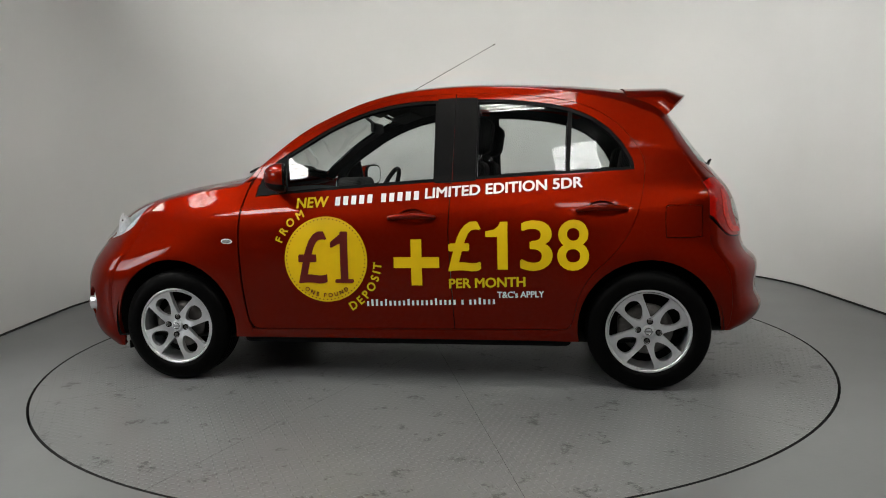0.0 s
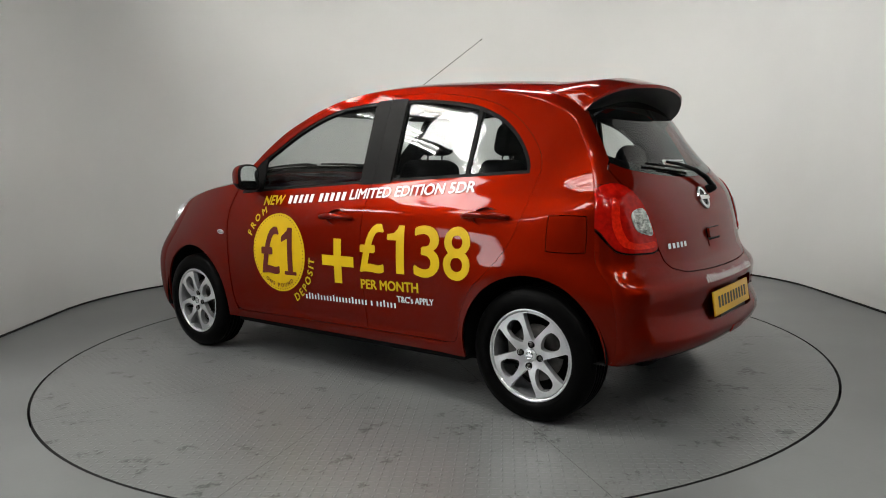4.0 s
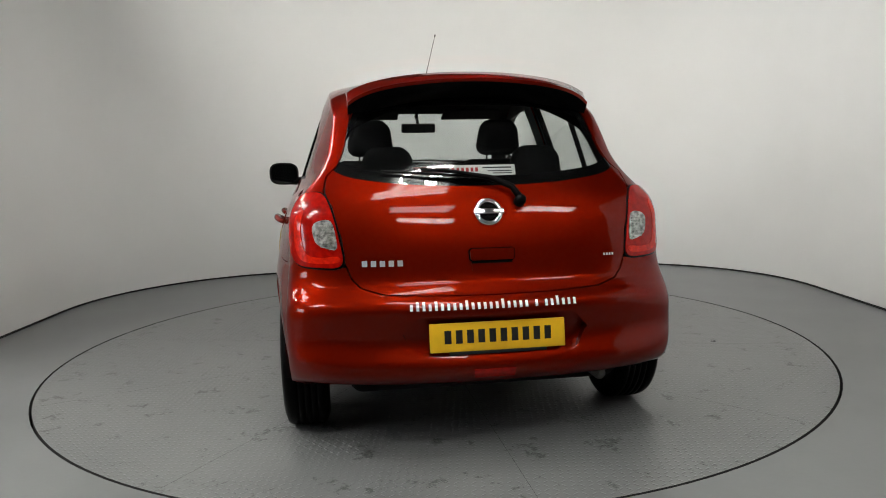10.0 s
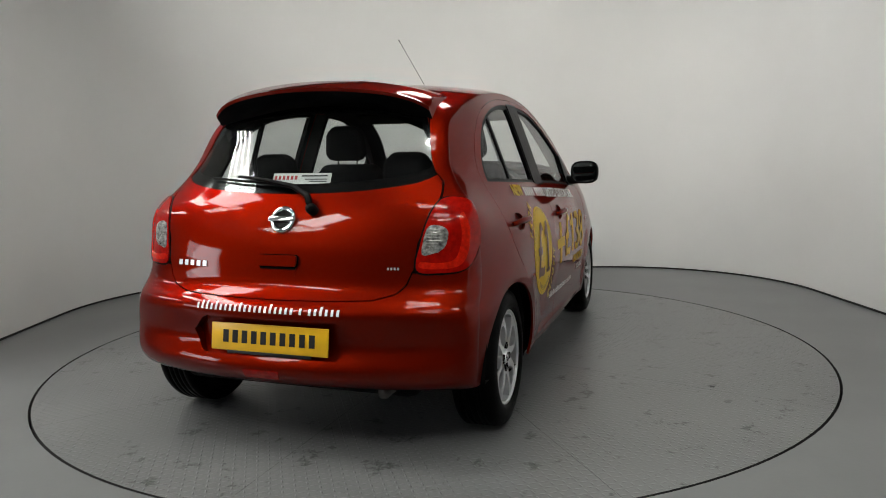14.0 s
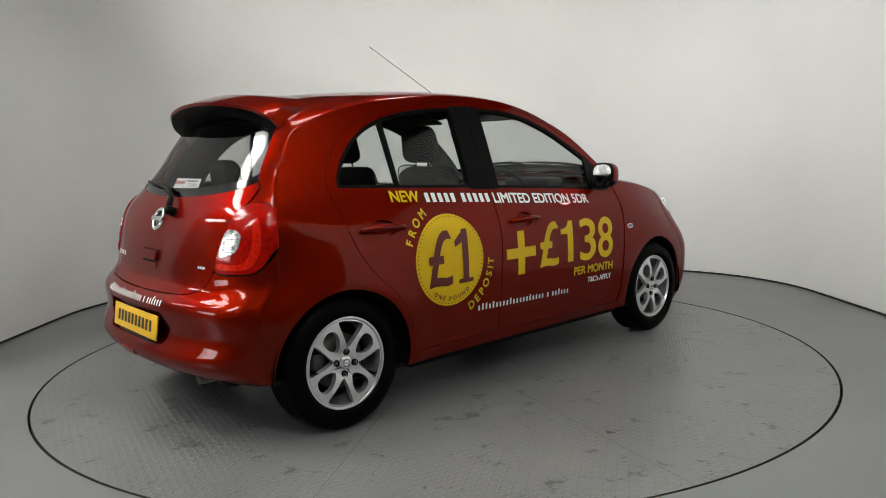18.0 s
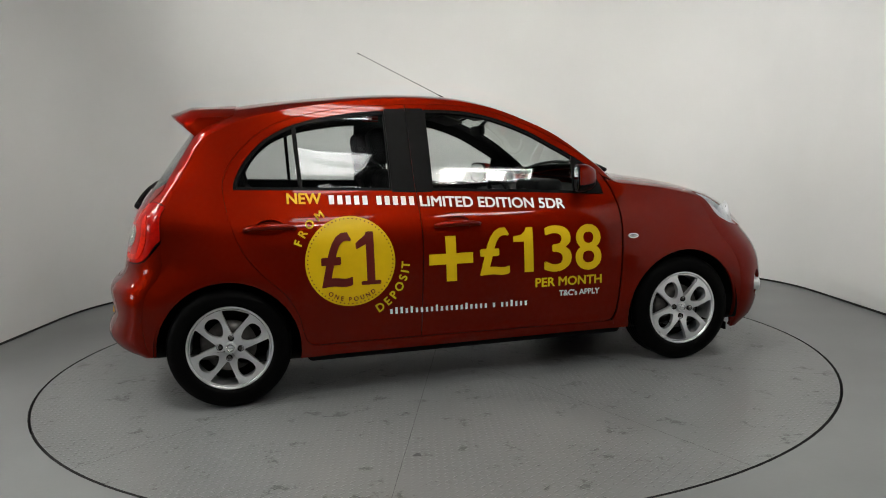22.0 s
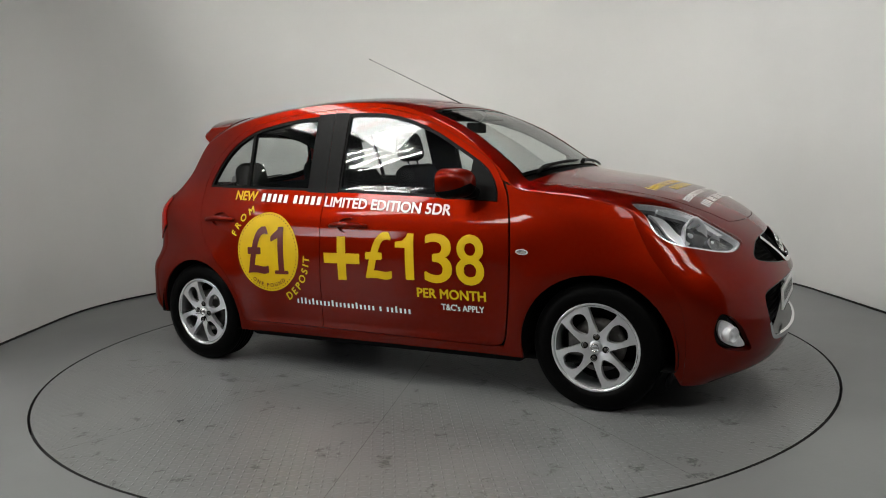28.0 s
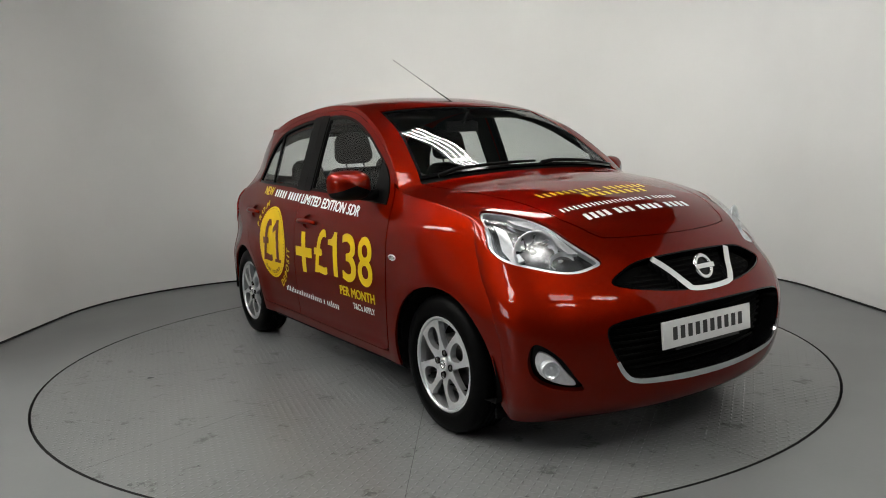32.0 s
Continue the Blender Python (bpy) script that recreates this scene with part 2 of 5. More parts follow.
def room_outline(inset=0.0, n=20):
    """The studio's bay seen from above: straight sides, rounded back corners."""
    pts = [(3.11 - inset, -3.2)]
    for k in range(n + 1):
        a = math.pi / 2 * k / n
        pts.append((1.47 + (1.64 - inset) * math.cos(a), 1.34 + (1.64 - inset) * math.sin(a)))
    for k in range(n + 1):
        a = math.pi / 2 + math.pi / 2 * k / n
        pts.append((-1.33 + (1.69 - inset) * math.cos(a), 1.36 + (1.69 - inset) * math.sin(a)))
    pts.append((-3.02 + inset, -0.6))
    return pts


def strip_wall(name, pts, z0, z1, thick, material, label):
    verts, faces = [], []
    n = len(pts)
    for i, (x, y) in enumerate(pts):
        a, b = Vector(pts[max(i - 1, 0)]), Vector(pts[min(i + 1, n - 1)])
        d = (b - a).normalized()
        nx, ny = d.y, -d.x
        for off in (0.0, thick):
            for z in (z0, z1):
                verts.append((x + nx * off, y + ny * off, z))
    for i in range(n - 1):
        a, b = i * 4, i * 4 + 4
        faces += [(a, a + 1, b + 1, b), (a + 2, b + 2, b + 3, a + 3), (a + 1, a + 3, b + 3, b + 1)]
    return tagged(mesh_object(name, verts, faces, material), label, kind="structure")


strip_wall("wall_bay", room_outline(), 0.0, 3.15, 0.12, WALL, "smooth pale grey painted curved studio wall")
strip_wall("trim", room_outline(0.004), 0.0, 0.016, 0.003, GAP, "thin dark gap line along the foot of the wall")


def build_floor():
    verts, faces = [], []
    n = 160
    rr = (TABLE_R + 0.012, 2.6, 3.2, 12.0)
    for r in rr:
        for k in range(n):
            a = 2 * math.pi * k / n
            verts.append((r * math.cos(a), r * math.sin(a), 0))
    for i in range(len(rr) - 1):
        for k in range(n):
            k2 = (k + 1) % n
            faces.append((i * n + k, (i + 1) * n + k, (i + 1) * n + k2, i * n + k2))
    tagged(mesh_object("floor", verts, faces, FLOOR, smooth=False), "grey painted concrete floor with scuff marks", kind="structure")
    # inner wall of the ring gap, coloured black for the shade in it
    v, f = lathe([(rr[0], 0.0), (rr[0], -0.12)], n, "z")
    tagged(mesh_object("trim", v, f, GAP), "floor edge round the turntable, blackened as gap shade", kind="structure")
    bm = bmesh.new()
    bmesh.ops.create_circle(bm, cap_ends=True, segments=96, radius=TABLE_R + 0.02)
    bmesh.ops.translate(bm, verts=bm.verts, vec=(0, 0, -0.12))
    tagged(part("floor_pit", bm, GAP, smooth=False), "dark pit under the turntable", kind="structure")


build_floor()
# the building round the bay
bm = bmesh.new()
box(bm, -9.2, -9.0, -12, 9, 0, 4.45)
box(bm, 9.0, 9.2, -12, 9, 0, 4.45)
box(bm, -9.2, 9.2, -12.2, -12, 0, 4.45)
box(bm, -9.2, 9.2, 9, 9.2, 0, 4.45)
tagged(part("wall_hall", bm, mat("hall_wall", (0.09, 0.09, 0.088), 0.7, vary=0.1, scale=1.0), smooth=False), "plain grey hall walls beyond the studio bay", kind="structure")
bm = bmesh.new()
box(bm, -9.2, 9.2, -12.2, 9.2, 4.45, 4.6)
tagged(part("ceiling", bm, CEIL, smooth=False), "grey profiled steel roof of the hall", kind="structure")


def rooflight(x, y, z, w, l, tilt):
    root = tagged(new("rooflight"), "translucent white roof light in a steel frame", "roof light", group="roof lights")
    root.matrix_world = pose(x, y, z, 0, -tilt, 0) @ pose(0, 0, 0.07)
    bm = bmesh.new()
    box(bm, -w / 2, w / 2, -l / 2, l / 2, 0.0, 0.03)
    part("sheet", bm, ROOFPANEL, root, smooth=False)
    for sx in (-1, 1):
        bm = bmesh.new()
        box(bm, sx * (w / 2 + 0.03) - 0.03, sx * (w / 2 + 0.03) + 0.03, -l / 2, l / 2, -0.02, 0.1)
        part("frame_rail", bm, STEELWHITE, root, smooth=False)
    for k in range(3):
        bm = bmesh.new()
        yy = -l / 2 + l * k / 2
        box(bm, -w / 2 - 0.06, w / 2 + 0.06, yy - 0.03, yy + 0.03, -0.03, 0.1)
        part("glazing_bar", bm, STEELWHITE, root, smooth=False)


for rx, ry, rz, rw, rl, tilt, watts in ROOFLIGHTS:
    rooflight(rx, ry, rz, rw, rl, tilt)


def hall_window(x, y, z, w, h):
    root = tagged(new("hall_window"), "bright daylit window in a grey steel frame", "window")
    root.location = (x, y, z)
    bm = bmesh.new()
    box(bm, 0.0, 0.02, -w / 2, w / 2, -h / 2, h / 2)
    part("pane", bm, ROOFPANEL, root, smooth=False)
    for s in (-1, 1):
        bm = bmesh.new()
        box(bm, 0.0, 0.10, s * (w / 2 + 0.03) - 0.03, s * (w / 2 + 0.03) + 0.03, -h / 2 - 0.06, h / 2 + 0.06)
        part("jamb", bm, STEELWHITE, root, smooth=False)
        bm = bmesh.new()
        box(bm, 0.0, 0.10, -w / 2, w / 2, s * (h / 2 + 0.03) - 0.03, s * (h / 2 + 0.03) + 0.03)
        part("rail", bm, STEELWHITE, root, smooth=False)


hall_window(-9.0, -4.2, 2.5, 2.4, 1.3)


def tube_bank(x, y, z, length, rz):
    """Four bare tubes side by side under one tray."""
    root = tagged(new("strip_light"), "four-tube fluorescent light hung from the roof, some added only as fill", "ceiling light", group="strip lights")
    root.matrix_world = pose(x, y, z, 0, 0, rz)
    bm = bmesh.new()
    box(bm, -length / 2, length / 2, -0.26, 0.26, 0.05, 0.10, 0.01)
    part("tray", bm, STEELWHITE, root)
    for k in range(4):
        s = -0.195 + 0.13 * k
        v, f = tube_mesh([(-length / 2 + 0.03, s, 0), (length / 2 - 0.03, s, 0)], 0.019, 10)
        mesh_object("tube", v, f, TUBE, root)
    for s in (-1, 1):
        bm = bmesh.new()
        box(bm, s * length * 0.35 - 0.006, s * length * 0.35 + 0.006, -0.006, 0.006, 0.10, 4.45 - z)
        part("hanger", bm, STEELWHITE, root, smooth=False)


# (-0.5, -1.2), (2.8, -4.4) and the last four are unseen, added as fill
for bx, by, rz in [(0.15, -2.75, 0), (0.9, -5.6, 0), (0.85, 0.9, -30), (-0.5, -1.2, 0), (2.8, -4.4, 0), (-4.9, -4.6, 0), (-4.65, -2.2, -10), (-7.9, 0.3, -45), (-6.9, -0.8, -45)] + [(-3.6 - 0.9 * k, 0.75 - 1.45 * j, 90) for k in range(2) for j in range(2)]:
    tube_bank(bx, by, 4.05, 1.3, rz)

# ---- the turntable ----
turntable = tagged(new("turntable"), "grey painted chequer plate turntable flush with the floor", "turntable")


def build_table():
    """Ten wedge plates with fine joints between them."""
    prof = [(0.02, 0.0), (0.6, 0.0), (1.4, 0.0), (TABLE_R - 0.001, 0.0)]
    m, gap = 16, 0.0007
    verts, faces = [], []
    for r, z in prof:
        for k in range(m + 1):
            g = math.asin(min(0.9, gap / r))
            a = g + (math.radians(36) - 2 * g) * k / m
            verts.append((r * math.cos(a), r * math.sin(a), z))
    w = m + 1
    for i in range(len(prof) - 1):
        for k in range(m):
            faces.append((i * w + k, (i + 1) * w + k, (i + 1) * w + k + 1, i * w + k + 1))
    first = mesh_object("plate", verts, faces, TABLE, turntable, smooth=False)
    for k in range(1, 10):
        ob = new("plate", first.data)
        ob.parent = turntable
        ob.rotation_euler = (0, 0, radians(36 * k))
    # rim coloured black too, so the gap reads as a shaded line
    v, f = lathe([(TABLE_R - 0.001, -0.0005), (TABLE_R, -0.002), (TABLE_R, -0.05)], 160, "z")
    mesh_object("table_edge", v, f, GAP, turntable, "edge of the turntable, blackened as gap shade")
    bm = bmesh.new()
    bmesh.ops.create_circle(bm, cap_ends=True, segments=96, radius=TABLE_R - 0.01)
    bmesh.ops.translate(bm, verts=bm.verts, vec=(0, 0, -0.008))
    part("deck", bm, GAP, turntable, "dark steel deck under the plates", smooth=False)


build_table()
TABLE.node_tree.nodes["Texture Coordinate"].object = turntable


# ---- the car: surface ----
from mathutils.geometry import delaunay_2d_cdt

OFFX, OFFY, LEAN = 0.027, 0.046, 0.85
HUB_Z, TYRE_R, AXLE_F, AXLE_R = 0.270, 0.296, 1.222, -1.225
ARCH_F, ARCH_R = 0.347, 0.338

# centre line and shoulder line of the body as seen from the side, station by station from nose to tail
MX = [1.80, 1.93, 1.985, 2.00, 1.965, 1.90, 1.82, 1.72, 1.55, 1.30, 1.08, 0.94, 0.82, 0.62, 0.42, 0.20, -0.04, -0.40, -0.80, -1.10, -1.28,
      -1.36, -1.48, -1.60, -1.67, -1.72, -1.75, -1.785, -1.838, -1.824, -1.864, -1.81, -1.70]
MZ = [0.125, 0.17, 0.29, 0.45, 0.585, 0.68, 0.768, 0.845, 0.925, 0.992, 1.032, 1.068, 1.135, 1.262, 1.375, 1.462, 1.508, 1.522, 1.505, 1.478, 1.448,
      1.37, 1.21, 1.04, 0.93, 0.80, 0.66, 0.615, 0.56, 0.44, 0.34, 0.275, 0.245]
CX = [1.58, 1.60, 1.61, 1.60, 1.55, 1.47, 1.41, 1.36, 1.25, 1.10, 0.94, 0.83, 0.735, 0.545, 0.385, 0.18, -0.06, -0.40, -0.78, -1.06, -1.22,
      -1.31, -1.39, -1.46, -1.50, -1.505, -1.51, -1.54, -1.59, -1.61, -1.61, -1.60, -1.58]
CZ = [0.128, 0.21, 0.32, 0.46, 0.585, 0.69, 0.795, 0.885, 0.926, 0.958, 0.982, 1.005, 1.10, 1.252, 1.338, 1.418, 1.462, 1.472, 1.440, 1.385, 1.325,
      1.27, 1.14, 1.00, 0.92, 0.80, 0.69, 0.63, 0.56, 0.45, 0.36, 0.30, 0.262]
PP = [2.1] * 6 + [2.2, 2.3, 2.5, 2.5, 2.4, 2.2] + [2.2] * 4 + [2.3] * 5 + [2.3, 2.3, 2.6, 3.0, 3.0, 3.0, 2.6] + [2.3] * 5
QQ = [2.0] * 6 + [1.9, 1.7, 1.5, 1.4, 1.3, 1.2] + [1.25] * 4 + [1.35] * 5 + [1.5, 1.6, 1.8, 2.0, 2.0, 2.0, 2.0] + [2.0] * 5
NS = len(MX)


def catmull(vals, u):
    u = np.clip(np.asarray(u, float), 0, len(vals) - 1)
    i = np.minimum(u.astype(int), len(vals) - 2)
    t = u - i
    v = np.asarray(vals, float)
    p0, p1, p2, p3 = v[np.maximum(i - 1, 0)], v[i], v[i + 1], v[np.minimum(i + 2, len(v) - 1)]
    m1, m2 = (p2 - p0) * 0.5, (p3 - p1) * 0.5
    return (2 * t**3 - 3 * t**2 + 1) * p1 + (t**3 - 2 * t**2 + t) * m1 + (-2 * t**3 + 3 * t**2) * p2 + (t**3 - t**2) * m2


def spline(xs, ys, x):
    """Smooth curve through (xs, ys), by slopes."""
    xs, ys, x = np.asarray(xs, float), np.asarray(ys, float), np.asarray(x, float)
    m = np.gradient(ys, xs)
    i = np.clip(np.searchsorted(xs, x) - 1, 0, len(xs) - 2)
    h = xs[i + 1] - xs[i]
    t = np.clip((x - xs[i]) / h, 0, 1)
    return ((2 * t**3 - 3 * t**2 + 1) * ys[i] + (t**3 - 2 * t**2 + t) * h * m[i] + (-2 * t**3 + 3 * t**2) * ys[i + 1] + (t**3 - t**2) * h * m[i + 1])


def smooth(a):
    a = np.clip(a, 0, 1)
    return a * a * (3 - 2 * a)


def half_width(x, z):
    """The half width of the body at x along it and z above the ground."""
    x, z = np.asarray(x, float), np.asarray(z, float)
    w = spline([0.12, 0.20, 0.30, 0.42, 0.55, 0.68, 0.78, 0.86, 0.93, 1.00, 1.10, 1.25, 1.38, 1.46, 1.54],
               [0.775, 0.806, 0.826, 0.837, 0.844, 0.843, 0.833, 0.812, 0.780, 0.746, 0.710, 0.656, 0.606, 0.570, 0.53], z)
    d = np.maximum(0, x - 0.85)
    w = w - (0.09 + 0.21 * smooth((z - 0.5) / 0.42)) * d**2
    d = np.maximum(0, -x - 0.75)
    w = w - (0.085 + 0.040 * smooth((z - 0.5) / 0.2) + 0.095 * smooth((z - 0.93) / 0.22)) * d**2
    for ax, ar, k in ((AXLE_F, ARCH_F, 0.010), (AXLE_R, ARCH_R, 0.016)):
        r = np.hypot(x - ax, z - HUB_Z)
        w = w + k * np.exp(-((r - ar - 0.02) / 0.10) ** 2)
    # fuller round the tail lamps
    w = w + 0.034 * np.exp(-((x + 1.52) / 0.20) ** 2 - ((z - 0.93) / 0.10) ** 2)
    # pressed line under the doors
    w = w + 0.006 * np.exp(-((z - 0.255) / 0.02) ** 2) * smooth((x + 0.85) / 0.1) * smooth((0.8 - x) / 0.1)
    return w


_u = np.linspace(0, NS - 1, 3000)
_mx, _mz = catmull(MX, _u), catmull(MZ, _u)
_len = np.concatenate([[0], np.cumsum(np.hypot(np.diff(_mx), np.diff(_mz)))])
BW = 0.95


def u_to_a(u):
    return np.interp(u, _u, _len)


def wrap_us(u, s):
    """The skin from shoulder to shoulder: u along the body's length, s across it from -1 (right) to 1 (left)."""
    u, s = np.asarray(u, float), np.clip(np.asarray(s, float), -1, 1)
    cx, cz, mx, mz = catmull(CX, u), catmull(CZ, u), catmull(MX, u), catmull(MZ, u)
    p, q = catmull(PP, u), catmull(QQ, u)
    cy = half_width(cx, cz)
    w = np.maximum(0, 1 - np.abs(s) ** p) ** (1 / q)
    return np.stack([cx + (mx - cx) * w, s * cy, cz + (mz - cz) * w], -1)


def wrap(ab):
    ab = np.asarray(ab, float)
    u = np.interp(ab[:, 0], _len, _u)
    return wrap_us(u, np.sin(np.clip(ab[:, 1] / BW, -1, 1) * np.pi / 2))


def side_of(sign):
    def f(xz):
        xz = np.asarray(xz, float)
        return np.stack([xz[:, 0], sign * half_width(xz[:, 0], xz[:, 1]), xz[:, 1]], -1)
    return f


def s_to_b(s):
    return BW * np.arcsin(np.clip(s, -1, 1)) * 2 / np.pi


_uc = np.linspace(0, NS - 1, 1600)
_cy = half_width(catmull(CX, _uc), catmull(CZ, _uc))


def by_yz(pts, rear=False):
    """Points (y, z) on the nose, or on the tail, as places on the wrap."""
    out = []
    lo, hi = (0, 9.5) if not rear else (20.0, NS - 1)
    m = (_uc >= lo) & (_uc <= hi)
    for y, z in pts:
        s = np.clip(y / _cy[m], -1, 1)
        zz = wrap_us(_uc[m], s)[:, 2]
        u = np.interp(z, zz, _uc[m]) if not rear else np.interp(-z, -zz, _uc[m])
        cy = np.interp(u, _uc, _cy)
        out.append((float(u_to_a(u)), float(s_to_b(y / cy))))
    return out


def by_xy(pts):
    """Points (x, y) on bonnet, screen and roof, as places on the wrap."""
    out = []
    m = (_uc >= 5.5) & (_uc <= 22)
    for x, y in pts:
        s = np.clip(y / _cy[m], -1, 1)
        xx = wrap_us(_uc[m], s)[:, 0]
        u = np.interp(-x, -xx, _uc[m])
        cy = np.interp(u, _uc, _cy)
        out.append((float(u_to_a(u)), float(s_to_b(y / cy))))
    return out


def by_us(pts):
    return [(float(u_to_a(u)), float(s_to_b(s))) for u, s in pts]


def dense(loop, step, closed=True):
    out = []
    n = len(loop)
    for i in range(n if closed else n - 1):
        a, b = np.array(loop[i]), np.array(loop[(i + 1) % n])
        k = max(1, int(np.ceil(np.linalg.norm(b - a) / step)))
        out += [tuple(a + (b - a) * j / k) for j in range(k)]
    return out


def curve(pts, n=8, closed=True):
    """A smooth closed or open line through points."""
    P = [np.array(p, float) for p in pts]
    N = len(P)
    out = []
    for i in range(N if closed else N - 1):
        g = (lambda k: P[k % N]) if closed else (lambda k: P[min(max(k, 0), N - 1)])
        p0, p1, p2, p3 = g(i - 1), g(i), g(i + 1), g(i + 2)
        for j in range(n):
            t = j / n
            out.append(tuple(0.5 * (2 * p1 + (p2 - p0) * t + (2 * p0 - 5 * p1 + 4 * p2 - p3) * t * t + (3 * p1 - p0 - 3 * p2 + p3) * t**3)))
    if not closed:
        out.append(tuple(P[-1]))
    return out


def inside(pts, loop):
    pts, L = np.asarray(pts, float), np.asarray(loop, float)
    x, y = pts[:, 0], pts[:, 1]
    res = np.zeros(len(pts), bool)
    j = len(L) - 1
    for i in range(len(L)):
        (xi, yi), (xj, yj) = L[i], L[j]
        c = ((yi > y) != (yj > y)) & (x < (xj - xi) * (y - yi) / ((yj - yi) if yj != yi else 1e-12) + xi)
        res ^= c
        j = i
    return res


def near_loop(pts, loop, d):
    L = np.asarray(loop)
    out = np.zeros(len(pts), bool)
    for k in range(0, len(pts), 500):
        q = pts[k:k + 500]
        out[k:k + 500] = (np.hypot(q[:, None, 0] - L[None, :, 0], q[:, None, 1] - L[None, :, 1]).min(1) < d)
    return out


def triangulate(loops, step):
    """Triangles with an even grid inside; the first loop is the outline, the others are holes."""
    loops = [dense(l, step) for l in loops]
    verts, edges = [], []
    for l in loops:
        b = len(verts)
        verts += l
        edges += [(b + i, b + (i + 1) % len(l)) for i in range(len(l))]
    A = np.array(loops[0])
    gx = np.arange(np.floor(A[:, 0].min() / step), np.ceil(A[:, 0].max() / step) + 1) * step
    gy = np.arange(np.floor(A[:, 1].min() / step), np.ceil(A[:, 1].max() / step) + 1) * step
    G = np.stack(np.meshgrid(gx, gy), -1).reshape(-1, 2)
    keep = inside(G, loops[0])
    for l in loops[1:]:
        keep &= ~inside(G, l)
    G = G[keep]
    if len(G):
        G = G[~near_loop(G, np.array(verts), step * 0.55)]
    verts += [tuple(g) for g in G]
    r = delaunay_2d_cdt([Vector(v) for v in verts], edges, [], 0, 1e-7)
    V = np.array([tuple(v) for v in r[0]])
    Fc = np.array([f for f in r[2] if len(f) == 3])
    cen = V[Fc].mean(1)
    ok = inside(cen, loops[0])
    for l in loops[1:]:
        ok &= ~inside(cen, l)
    Fc = Fc[ok]
    # leave out slivers along straight edges
    a, b, c = V[Fc[:, 0]], V[Fc[:, 1]], V[Fc[:, 2]]
    area = 0.5 * np.abs((b[:, 0] - a[:, 0]) * (c[:, 1] - a[:, 1]) - (b[:, 1] - a[:, 1]) * (c[:, 0] - a[:, 0]))
    return V, Fc[area > 0.01 * step * step]


def surface_normals(f, V):
    h = 2e-3
    du = f(V + [h, 0]) - f(V - [h, 0])
    dv = f(V + [0, h]) - f(V - [0, h])
    n = np.cross(du, dv)
    n /= np.maximum(np.linalg.norm(n, axis=1, keepdims=True), 1e-9)
    P = f(V)
    out = P - np.array([0, 0, 0.7]) * [0, 0, 1] - np.stack([P[:, 0] * 0.6, 0 * P[:, 0], 0 * P[:, 0]], -1)
    flip = np.sign((n * out).sum(1))
    flip[flip == 0] = 1
    return P, n * flip[:, None]


def skin(loops, f, step=0.03, off=0.0, rim=0.014):
    """Verts and faces of a panel: a piece of the surface f with its edge turned inwards."""
    V, T = triangulate(loops, step)
    P, n = surface_normals(f, V)
    P = P + n * off
    a, b, c = P[T[:, 0]], P[T[:, 1]], P[T[:, 2]]
    fn = np.cross(b - a, c - a)
    bad = (fn * n[T].mean(1)).sum(1) < 0
    T[bad] = T[bad][:, ::-1]
    verts, faces = [(*p, *m) for p, m in zip(P.tolist(), n.tolist())], [tuple(int(k) for k in t) for t in T]
    if rim:
        cnt = {}
        for t in faces:
            for i in range(3):
                e = (t[i], t[(i + 1) % 3])
                cnt[tuple(sorted(e))] = None if tuple(sorted(e)) in cnt else e
        top, low = {}, {}
        for e in [e for e in cnt.values() if e]:
            for k in e:
                if k not in top:
                    top[k] = len(verts)
                    verts.append(tuple(P[k]))
                    low[k] = len(verts)
                    verts.append(tuple(P[k] - n[k] * rim))
            faces.append((top[e[1]], top[e[0]], low[e[0]], low[e[1]]))
    return verts, faces


def merge(*vf):
    verts, faces = [], []
    for v, f in vf:
        b = len(verts)
        verts += v
        faces += [tuple(k + b for k in q) for q in f]
    return verts, faces


def panel(name, loops, f, material, parent, label="", step=0.03, off=0.0, rim=0.014):
    return mesh_object(name, *skin(loops, f, step, off, rim), material, parent, label)


def mirror_loop(loop):
    return [(a, -b) for a, b in loop]


def shrink(loop, d):
    """The loop moved inwards by d."""
    L = np.array(loop)
    n = len(L)
    area = 0.5 * np.sum(L[:, 0] * np.roll(L[:, 1], -1) - np.roll(L[:, 0], -1) * L[:, 1])
    sg = 1 if area > 0 else -1
    out = []
    for i in range(n):
        e1, e2 = L[i] - L[i - 1], L[(i + 1) % n] - L[i]
        n1 = np.array([-e1[1], e1[0]]) / max(np.linalg.norm(e1), 1e-9) * sg
        n2 = np.array([-e2[1], e2[0]]) / max(np.linalg.norm(e2), 1e-9) * sg
        m = n1 + n2
        k = max(np.dot(m, m) / 2, 0.35)
        out.append(tuple(L[i] + m / k * d))
    return out


car = tagged(new("hatchback_car"), "metallic red five-door hatchback with yellow and white price lettering", "car")
body = new("body")
body.parent = car
body.matrix_basis = pose(OFFX, OFFY, 0.026, LEAN)
G = 0.0022


def shoulder(u0, u1, n):
    return [(float(catmull(CX, u)), float(catmull(CZ, u))) for u in np.linspace(u0, u1, n)]


def arch(cx, r, a0, a1, n=24):
    return [(cx + r * math.cos(radians(a0 + (a1 - a0) * k / n)), HUB_Z + r * math.sin(radians(a0 + (a1 - a0) * k / n))) for k in range(n + 1)]


SILL = 0.205
